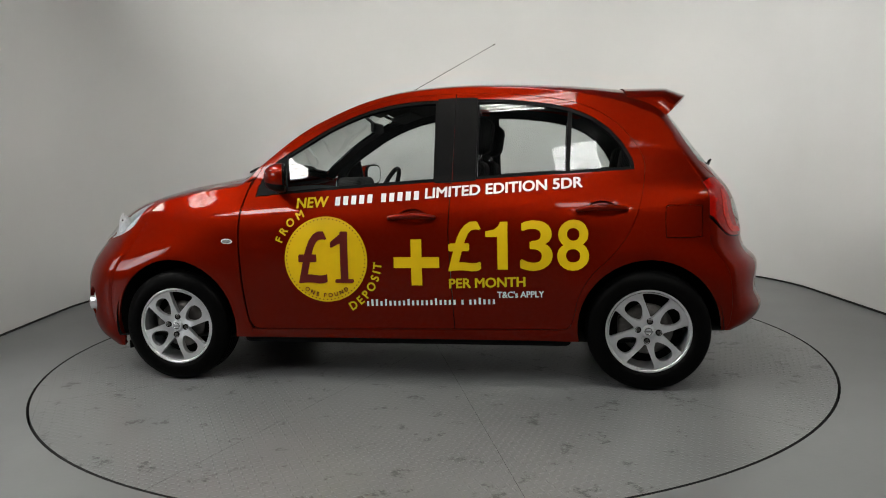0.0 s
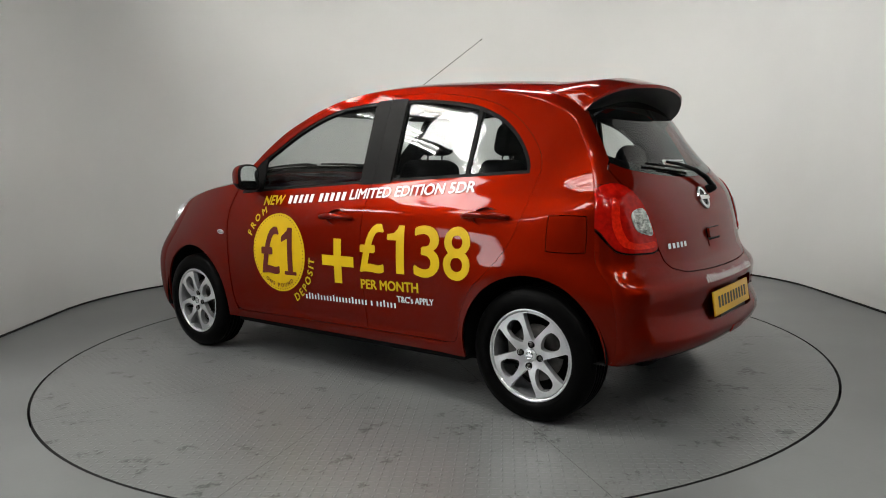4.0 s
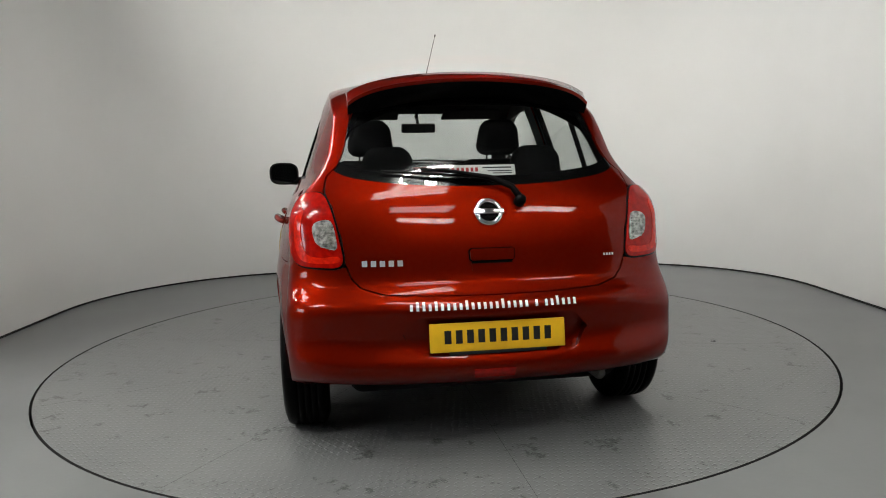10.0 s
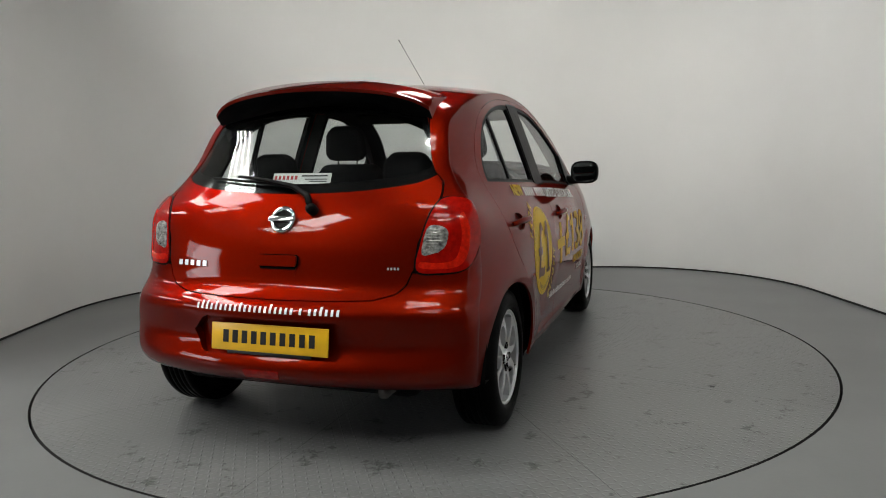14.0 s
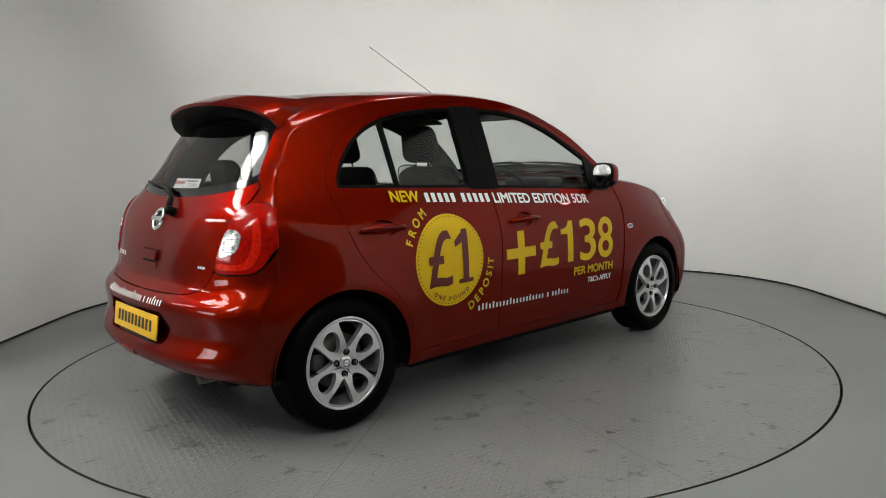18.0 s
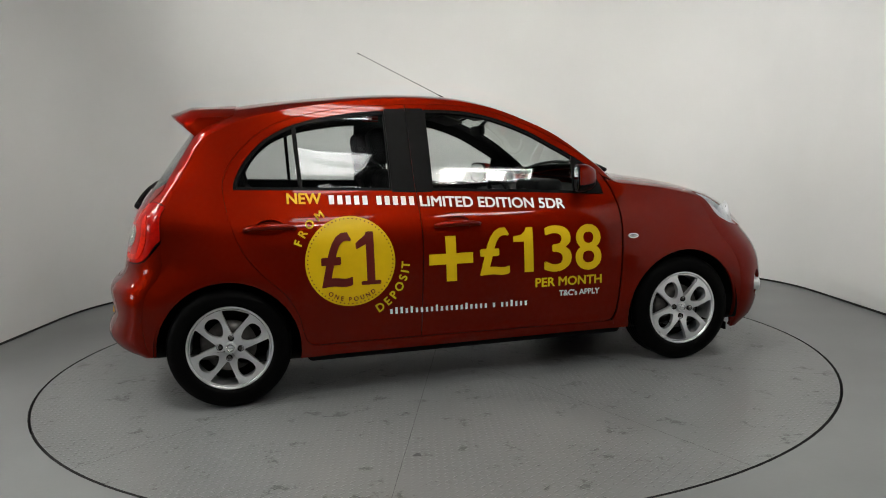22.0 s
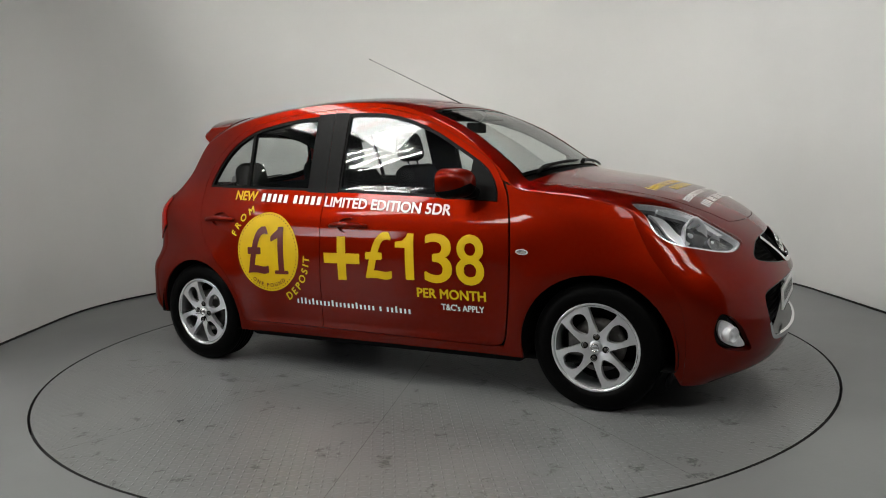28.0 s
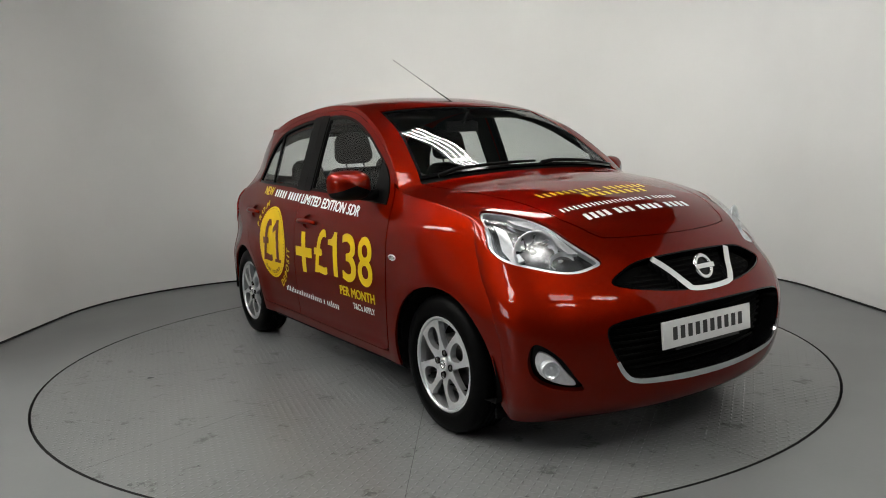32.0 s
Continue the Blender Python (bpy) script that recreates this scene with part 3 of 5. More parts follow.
# door outlines, seen from the side
FD_TOP = curve([(0.768, 1.030), (0.700, 1.128), (0.53, 1.236), (0.38, 1.318), (0.21, 1.388), (0.05, 1.426), (-0.12, 1.440), (-0.285, 1.443)], 6, False)
FRONT_DOOR = [(-0.285, 1.443), (-0.272, 1.0), (-0.262, 0.75), (-0.285, 0.262), (0.735, 0.250)] + \
    curve([(0.775, 0.262), (0.800, 0.32), (0.822, 0.50), (0.832, 0.70), (0.826, 0.85), (0.800, 0.965), (0.768, 1.030)], 5, False)[:-1] + FD_TOP[:-1]
RD_TOP = curve([(-0.285, 1.443), (-0.57, 1.430), (-0.82, 1.392), (-0.98, 1.338), (-1.09, 1.262), (-1.175, 1.165), (-1.215, 1.075), (-1.212, 0.99)], 6, False)
REAR_DOOR = RD_TOP[:-1] + curve([(-1.212, 0.99), (-1.185, 0.87), (-1.135, 0.74), (-1.05, 0.628), (-0.955, 0.535), (-0.895, 0.43), (-0.872, 0.33), (-0.845, 0.275), (-0.79, 0.265)], 5, False) + \
    [(-0.285, 0.262), (-0.262, 0.75), (-0.272, 1.0)]
FW = [(-0.195, 0.994), (0.30, 0.968), (0.755, 0.938)] + curve([(0.755, 0.938), (0.745, 0.99), (0.712, 1.06), (0.65, 1.122), (0.49, 1.222), (0.36, 1.295), (0.20, 1.360), (0.05, 1.397), (-0.10, 1.411), (-0.195, 1.412)], 6, False)[1:]
RW = [(-0.385, 1.003), (-0.388, 1.410)] + curve([(-0.388, 1.410), (-0.57, 1.400), (-0.80, 1.364), (-0.945, 1.312), (-1.04, 1.248), (-1.112, 1.168), (-1.158, 1.085), (-1.167, 1.036)], 6, False)[1:]

for sign, hand in ((1, "left"), (-1, "right")):
    f = side_of(sign)
    cups = [[(hx + 0.072 * math.cos(2 * math.pi * k / 28), hz + 0.040 * math.sin(2 * math.pi * k / 28)) for k in range(28)] for hx, hz in ((-0.080, 0.824), (-1.005, 0.850))]
    door = panel("front_door", [shrink(FRONT_DOOR, G), FW, cups[0]], f, PAINT, body, step=0.028)
    rdoor = panel("rear_door", [shrink(REAR_DOOR, G), RW, cups[1]], f, PAINT, body, step=0.028)
    # black frames and panes
    panel("window_seal", [FW, shrink(FW, 0.016)], f, BLACK, door, step=0.03, off=-0.004, rim=0.02)
    panel("window_pane", [shrink(FW, 0.010)], f, GLASS, door, "clear side window glass", step=0.04, off=-0.012, rim=0)
    panel("window_seal", [RW, shrink(RW, 0.016)], f, BLACK, rdoor, step=0.03, off=-0.004, rim=0.02)
    panel("window_pane", [shrink(RW, 0.010)], f, GLASS, rdoor, "clear side window glass", step=0.04, off=-0.012, rim=0)
    panel("quarter_bar", [[(-0.835, 1.01), (-0.855, 1.01), (-0.872, 1.338), (-0.850, 1.343)]], f, BLACK, rdoor, step=0.04, off=-0.006, rim=0.02)
    panel("pillar_trim", [[(-0.2742, 0.990), (-0.188, 0.988), (-0.190, 1.398), (-0.192, 1.417), (-0.2842, 1.420)]], f, BLACK, door, "black pillar trim", step=0.03, off=0.002, rim=0.01)
    panel("pillar_trim", [[(-0.2760, 0.990), (-0.2862, 1.420), (-0.396, 1.417), (-0.394, 0.997)]], f, BLACK, rdoor, "black pillar trim", step=0.03, off=0.002, rim=0.01)
    panel("mirror_corner", [[(0.585, 0.953), (0.752, 0.941), (0.742, 0.988), (0.708, 1.058), (0.648, 1.118), (0.60, 1.145)]], f, BLACK, door, step=0.03, off=0.003, rim=0.012)
    # front wing: side skin, and the strip over the shoulder beside the bonnet
    lo = math.degrees(math.asin((SILL - HUB_Z) / ARCH_F))
    wing = arch(AXLE_F, ARCH_F, 180 - lo, -14) + shoulder(0.05, 11.0, 50) + [(0.785, 1.02)] + \
        curve([(0.807, 0.967), (0.833, 0.85), (0.839, 0.70), (0.829, 0.50), (0.807, 0.32), (0.785, 0.255)], 5, False) + [(0.80, SILL)]
    BON = [(6.48, 0.506), (6.7, 0.55), (7.37, 0.632), (8.3, 0.676), (9.04, 0.742), (9.94, 0.797), (11.0, 0.842)]
    strip = by_us([(u, 1.0 * sign) for u in np.linspace(11.0, 8.3, 20)] + [(8.3, s * sign) for s in np.linspace(0.98, 0.70, 8)] + [(u, (s + 0.007) * sign) for u, s in BON[3:]])
    mesh_object("front_wing", *merge(skin([wing], f, 0.028, 0, 0.012), skin([strip], wrap, 0.028, 0, 0.0)), PAINT, body)

# shell: roof rails, pillars, quarters and sills
shell = []
for sign in (1, -1):
    f = side_of(sign)
    lo_r = math.degrees(math.asin((SILL - HUB_Z) / ARCH_R))
    # the doorways open to the front edge, so the outline runs round them
    outline = [(0.790, 1.028)] + shoulder(11.0, 32.0, 110) + arch(AXLE_R, ARCH_R, 181, lo_r) + [(-0.84, SILL), (0.80, SILL), (0.785, 0.252)] + \
        [(0.735, 0.248), (-0.285, 0.2595), (-0.79, 0.2625)] + list(reversed(REAR_DOOR[len(RD_TOP) - 1:-4])) + list(reversed(RD_TOP))[1:] + list(reversed(FD_TOP))[1:-1]
    FLAP = curve([(-1.302, 0.845), (-1.322, 0.862), (-1.455, 0.862), (-1.473, 0.845), (-1.473, 0.728), (-1.455, 0.710), (-1.318, 0.710), (-1.302, 0.728)], 3)
    shell.append(skin([outline] + ([FLAP] if sign > 0 else []), f, 0.028, 0, 0.012))
    if sign > 0:
        panel("fuel_flap", [shrink(FLAP, 0.0035)], f, PAINT, body, step=0.028, rim=0.012)
    edge = [(u, 1.0 * sign) for u in np.linspace(11.0, 14.6, 30)]
    inner = [(u, 0.865 * sign) for u in np.linspace(14.6, 11.0, 30)]
    shell.append(skin([by_us(edge + inner)], wrap, 0.028, 0, 0.012))
    edge = by_us([(u, 1.0 * sign) for u in np.linspace(20.7, 25.7, 40)])
    lamp = by_yz([(0.740 * sign, 0.718), (0.766 * sign, 0.80), (0.768 * sign, 0.88), (0.746 * sign, 0.948), (0.697 * sign, 0.988), (0.628 * sign, 0.990), (0.617 * sign, 1.05)], True)
    inner = by_us([(22.5, 0.90 * sign), (21.2, 0.873 * sign), (20.7, 0.865 * sign)])
    shell.append(skin([edge + lamp + inner], wrap, 0.028, 0, 0.012))
roof = by_us([(14.6, s) for s in np.linspace(-1, 1, 30)] + [(u, 1) for u in np.linspace(14.8, 20.7, 40)] + [(20.7, s) for s in np.linspace(0.98, -1, 30)] + [(u, -1) for u in np.linspace(20.5, 14.8, 40)])
shell.append(skin([roof], wrap, 0.03, 0, 0.012))
mesh_object("body_shell", *merge(*shell), PAINT, body)

# bonnet
bon = [(u, s) for u, s in BON] + [(11.0, s) for s in np.linspace(0.80, -0.80, 14)] + [(u, -s) for u, s in reversed(BON)] + [(6.44, -0.4), (6.42, -0.2), (6.41, 0), (6.42, 0.2), (6.44, 0.4)]
panel("bonnet", [shrink(by_us(bon), G)], wrap, PAINT, body, step=0.03)

# windscreen
scr = by_us([(11.35, s) for s in np.linspace(-0.87, 0.87, 20)] + [(u, 0.865) for u in np.linspace(11.6, 14.4, 16)] + [(14.55, s) for s in np.linspace(0.85, -0.85, 20)] + [(u, -0.865) for u in np.linspace(14.4, 11.6, 16)])
screen = panel("windscreen", [shrink(scr, 0.003)], wrap, GLASS, body, "clear curved windscreen", step=0.04, off=-0.004, rim=0)
panel("windscreen_seal", [shrink(scr, 0.001), shrink(scr, 0.022)], wrap, GLOSSBLACK, screen, step=0.04, off=-0.002, rim=0.01)
cowl = by_us([(11.0, s) for s in np.linspace(-0.9, 0.9, 20)] + [(11.36, s) for s in np.linspace(0.88, -0.88, 20)])
panel("cowl", [cowl], wrap, BLACK, body, step=0.03, off=-0.012, rim=0.0)

# lamps and openings as seen from the front and from behind: (y, z)
HEAD = [(5.52, 0.578), (5.26, 0.64), (5.13, 0.715), (5.17, 0.79), (5.32, 0.870), (5.56, 0.955), (5.95, 0.984), (6.6, 0.985), (7.2, 0.977), (7.72, 0.948), (7.98, 0.908), (7.84, 0.845), (7.44, 0.768), (6.95, 0.722), (6.55, 0.692), (6.05, 0.636)]
FOG = curve([(0.742, 0.458), (0.760, 0.395), (0.745, 0.325), (0.69, 0.289), (0.606, 0.281), (0.640, 0.34), (0.685, 0.412)], 5)
GRILLE = curve([(-0.446, 0.648), (-0.25, 0.610), (0, 0.596), (0.25, 0.610), (0.446, 0.648), (0.375, 0.698), (0.26, 0.726), (0, 0.735), (-0.26, 0.726), (-0.375, 0.698)], 5)
LOWER = curve([(-0.530, 0.480), (-0.492, 0.375), (-0.425, 0.306), (-0.15, 0.287), (0.15, 0.287), (0.425, 0.306), (0.492, 0.375), (0.530, 0.480), (0.475, 0.525), (0.2, 0.549), (-0.2, 0.549), (-0.475, 0.525)], 5)
TAIL = curve([(0.566, 0.720), (0.652, 0.708), (0.735, 0.722), (0.762, 0.80), (0.764, 0.88), (0.742, 0.945), (0.695, 0.983), (0.634, 0.984), (0.603, 0.935), (0.574, 0.82)], 6)


def neg(loop):
    return [(-a, b) for a, b in loop]


HL = curve(by_us(HEAD), 5)
HR = mirror_loop(HL)
FL, FR = by_yz(FOG), by_yz(neg(FOG))
GR, LW = by_yz(GRILLE), by_yz(LOWER)
TL, TR = by_yz(TAIL, True), by_yz(neg(TAIL), True)

fb = [(0.0, s) for s in np.linspace(-1, 1, 40)] + [(u, 1.0) for u in np.linspace(0.15, 8.3, 50)] + [(8.3, s) for s in np.linspace(0.97, 0.70, 8)] + [(8.3, 0.683), (7.37, 0.639), (6.7, 0.557), (6.47, 0.511), (6.43, 0.4), (6.41, 0.2), (6.40, 0)] + \
    [(6.41, -0.2), (6.43, -0.4), (6.47, -0.511), (6.7, -0.557), (7.37, -0.639), (8.3, -0.683)] + [(8.3, -s) for s in np.linspace(0.70, 0.97, 8)] + [(u, -1.0) for u in np.linspace(8.3, 0.15, 50)]
panel("front_bumper", [shrink(by_us(fb), 0.001), FL, FR, GR, LW, HL, HR], wrap, PAINT, body, step=0.026, rim=0.03)
TGB = by_yz([(-0.552, 0.712), (-0.535, 0.668), (-0.50, 0.634), (-0.42, 0.612), (-0.2, 0.604), (0, 0.602), (0.2, 0.604), (0.42, 0.612), (0.50, 0.634), (0.535, 0.668), (0.552, 0.712)], True)
LB = by_yz([(0.652, 0.702), (0.735, 0.716), (0.742, 0.722)], True)
rb = by_us([(32.0, s) for s in np.linspace(-1, 1, 40)] + [(u, 1.0) for u in np.linspace(31.8, 25.7, 40)]) + LB[::-1] + TGB[::-1] + mirror_loop(LB) + by_us([(u, -1.0) for u in np.linspace(25.7, 31.8, 40)])
RECESS = by_yz(dense([(0.358, 0.466), (0.308, 0.520), (0.290, 0.532), (-0.290, 0.532), (-0.308, 0.520), (-0.358, 0.466), (-0.315, 0.398), (-0.295, 0.386), (0.295, 0.386), (0.315, 0.398)], 0.03), True)
panel("rear_bumper", [shrink(rb, 0.0015), RECESS], wrap, PAINT, body, step=0.022, rim=0.038)
tg = by_us([(20.75, s) for s in np.linspace(-0.86, 0.86, 30)] + [(21.2, 0.868), (22.5, 0.895)]) + by_yz([(0.612, 1.05), (0.622, 0.99), (0.622, 0.985), (0.597, 0.935), (0.568, 0.82), (0.558, 0.722)], True) + TGB[::-1] + \
    by_yz([(-0.558, 0.722), (-0.568, 0.82), (-0.597, 0.935), (-0.622, 0.985), (-0.622, 0.99), (-0.612, 1.05)], True) + by_us([(22.5, -0.895), (21.2, -0.868)])
RGL = by_yz([(0.0, 1.005), (0.25, 1.012), (0.45, 1.032), (0.552, 1.056), (0.592, 1.097), (0.562, 1.18), (0.512, 1.27), (0.455, 1.335), (0, 1.385), (-0.455, 1.335), (-0.512, 1.27), (-0.562, 1.18), (-0.592, 1.097), (-0.552, 1.056), (-0.45, 1.032), (-0.25, 1.012)], True)
RGL = curve(RGL, 4)
tailgate = panel("tailgate", [shrink(tg, 0.0045), RGL], wrap, PAINT, body, step=0.026)
panel("rear_window", [shrink(RGL, 0.002)], wrap, REARGLASS, tailgate, "clear rear window glass", step=0.04, off=-0.003, rim=0)
panel("rear_window_seal", [shrink(RGL, 0.001), shrink(RGL, 0.05)], wrap, GLOSSBLACK, tailgate, step=0.04, off=-0.0045, rim=0.01)
for loop in (TL, TR):
    panel("tail_lamp", [shrink(loop, 0.002)], wrap, REDLENS, body, "red tail lamp", step=0.02, off=0.006, rim=0.03)
for loop in (HL, HR):
    panel("headlamp", [shrink(loop, 0.002)], wrap, CLEAR, body, "clear headlamp", step=0.02, off=0.006, rim=0.0)

# dark inner hull, floor and wheel wells
bm = bmesh.new()
# first two boxes made low and wide to block light and deepen the shade below
box(bm, -1.34, 1.45, -0.58, 0.58, 0.150, 0.30, 0.03)
box(bm, -0.86, 0.86, -0.780, 0.780, 0.165, 0.32, 0.03)
box(bm, 1.0, 1.64, -0.46, 0.46, 0.20, 0.70, 0.05)
box(bm, -1.66, -0.80, -0.55, 0.55, 0.20, 0.62, 0.05)
part("underbody", bm, DARKVOID, body)
for ax, r in ((AXLE_F, 0.36), (AXLE_R, 0.35)):
    for sg in (1, -1):
        prof = [(r, 0.80 * sg), (r, 0.52 * sg), (0.01, 0.50 * sg)]
        v, fc = lathe(prof, 48)
        v = [(a + ax, b, max(c + HUB_Z, 0.265 if ax < 0 and a < 0 else 0.20)) for a, b, c in v]
        mesh_object("wheel_well", v, fc, DARKVOID, body)


def build_wheel():
    root = new("wheel")
    R, rr = TYRE_R, 0.201
    tyre = [(rr + 0.002, 0.0), (rr + 0.012, 0.010), (0.225, 0.014), (0.250, 0.012), (R - 0.012, 0.0), (R - 0.003, -0.016), (R, -0.035)]
    for k in range(4):
        y = -0.045 - k * 0.026
        tyre += [(R, y), (R - 0.006, y - 0.001), (R - 0.006, y - 0.006), (R, y - 0.007)]
    tyre += [(R, -0.150), (R - 0.012, -0.165), (0.25, -0.178), (rr + 0.01, -0.175), (rr - 0.004, -0.16)]
    v, fc = lathe(tyre, 72)
    mesh_object("tyre", v, fc, RUBBER, root, "black rubber tyre")
    barrel = [(rr + 0.003, 0.001), (rr - 0.002, 0.003), (rr - 0.008, 0.0), (rr - 0.010, -0.02), (rr - 0.016, -0.06), (rr - 0.016, -0.165)]
    v, fc = lathe(barrel, 72)
    mesh_object("rim", v, fc, SILVER, root, "silver alloy wheel rim")
    # the spoked face: eight spokes in four loops
    disc = [(0.190 * math.cos(2 * math.pi * k / 96), 0.190 * math.sin(2 * math.pi * k / 96)) for k in range(96)]
    loops = [disc]
    for k in range(4):
        a = radians(57 + 90 * k)
        pts = [(0.066, 0.0), (0.086, 0.023), (0.120, 0.038), (0.154, 0.034), (0.169, 0.0), (0.154, -0.034), (0.120, -0.038), (0.086, -0.023)]
        loops.append(curve([(r * math.cos(a) - t * math.sin(a), r * math.sin(a) + t * math.cos(a)) for r, t in pts], 4))
        a = radians(12 + 90 * k)
        pts = [(0.068, 0.0), (0.094, 0.020), (0.134, 0.045), (0.166, 0.064), (0.177, 0.056), (0.185, 0.0), (0.177, -0.056), (0.166, -0.064), (0.134, -0.045), (0.094, -0.020)]
        loops.append(curve([(r * math.cos(a) - t * math.sin(a), r * math.sin(a) + t * math.cos(a)) for r, t in pts], 4))
    V, T = triangulate(loops, 0.012)
    rad = np.hypot(V[:, 0], V[:, 1])
    y = -0.004 - 0.016 * np.exp(-(rad / 0.07) ** 2) + 0.006 * np.sin(rad / 0.19 * np.pi)
    P = np.stack([V[:, 0], y, V[:, 1]], -1)
    verts, faces = [tuple(p) for p in P], []
    cnt = {}
    for t in T:
        a, b, c = P[t[0]], P[t[1]], P[t[2]]
        t = tuple(int(k) for k in (t if np.cross(b - a, c - a)[1] > 0 else t[::-1]))
        faces.append(t)
        for i in range(3):
            e = (t[i], t[(i + 1) % 3])
            key = tuple(sorted(e))
            cnt[key] = None if key in cnt else e
    low = {}
    for e in [e for e in cnt.values() if e]:
        for k in e:
            if k not in low:
                verts.append(verts[k])
                q = verts[k]
                s = 0.97 if math.hypot(q[0], q[2]) > 0.186 else 1.0
                low[k] = len(verts)
                verts.append((q[0] * s, q[1] - 0.028, q[2] * s))
        faces.append((low[e[1]] - 1, low[e[0]] - 1, low[e[0]], low[e[1]]))
    mesh_object("spokes", verts, faces, SILVER, root, "silver eight-spoke alloy face")
    v, fc = lathe([(0.029, -0.014), (0.029, -0.004), (0.025, -0.001), (0.0005, 0.0)], 32)
    cap = mesh_object("centre_cap", v, fc, SILVER, root, "silver centre cap with a ring badge")
    v, fc = lathe([(0.019, 0.0), (0.0185, 0.0025), (0.0140, 0.0025), (0.0135, -0.001)], 32)
    mesh_object("ring_badge", v, fc, CHROME, cap)
    bm = bmesh.new()
    box(bm, -0.021, 0.021, -0.001, 0.003, -0.004, 0.004)
    mesh = part("bar_badge", bm, CHROME, cap, smooth=False)
    for k in range(4):
        a = radians(98 + 90 * k)
        v, fc = lathe([(0.0150, -0.016), (0.0150, -0.0045), (0.0135, -0.0040), (0.0125, -0.010), (0.0005, -0.011)], 20)
        v = [(x + 0.049 * math.cos(a), yy + 0.002, z + 0.049 * math.sin(a)) for x, yy, z in v]
        mesh_object("nut_well", v, fc, BLACK, root)
        v, fc = lathe([(0.0095, -0.02), (0.0095, -0.0075), (0.0070, -0.0055), (0.0005, -0.0050)], 12)
        v = [(x + 0.049 * math.cos(a), yy + 0.002, z + 0.049 * math.sin(a)) for x, yy, z in v]
        mesh_object("wheel_nut", v, fc, STEEL, root)
    v, fc = lathe([(0.125, -0.075), (0.125, -0.060), (0.07, -0.058), (0.0005, -0.058)], 48)
    mesh_object("brake_disc", v, fc, STEEL, root, "steel brake disc")
    bm = bmesh.new()
    box(bm, 0.06, 0.14, -0.10, -0.045, -0.06, 0.06, 0.012)
    part("brake_caliper", bm, STEEL, root)
    v, fc = lathe([(0.18, -0.12), (0.0005, -0.121)], 32)
    mesh_object("backplate", v, fc, DARKVOID, root)
    return root


wheel = build_wheel()
wheel.parent = car
wheel.matrix_basis = pose(AXLE_F + OFFX, 0.812 + 0.046, TYRE_R)
for ax, sg, fy in ((AXLE_R, 1, 0.806), (AXLE_F, -1, 0.812), (AXLE_R, -1, 0.806)):
    copy_thing(wheel, pose(ax + OFFX, sg * fy + 0.046, TYRE_R, 0, 0, 0 if sg > 0 else 180))
# ---- the car: trim, lamps, lettering ----
def ellipse(cx, cz, a, b, n=28, turn=0.0):
    c, s = math.cos(radians(turn)), math.sin(radians(turn))
    return [(cx + a * math.cos(2 * math.pi * k / n) * c - b * math.sin(2 * math.pi * k / n) * s, cz + a * math.cos(2 * math.pi * k / n) * s + b * math.sin(2 * math.pi * k / n) * c) for k in range(n)]


def side_point(x, z, sign, off=0.0):
    P, n = surface_normals(side_of(sign), np.array([[x, z]]))
    return P[0] + n[0] * off, n[0]


def wrap_point(ab, off=0.0):
    P, n = surface_normals(wrap, np.array([ab]))
    return P[0] + n[0] * off, n[0]


def aim(p, n, up=(0, 0, 1)):
    """A pose at p whose y axis points along n and z axis near up."""
    y = Vector(n).normalized()
    x = y.cross(Vector(up)).normalized()
    z = x.cross(y)
    m = Matrix((x, y, z)).transposed().to_4x4()
    m.translation = Vector(p)
    return m


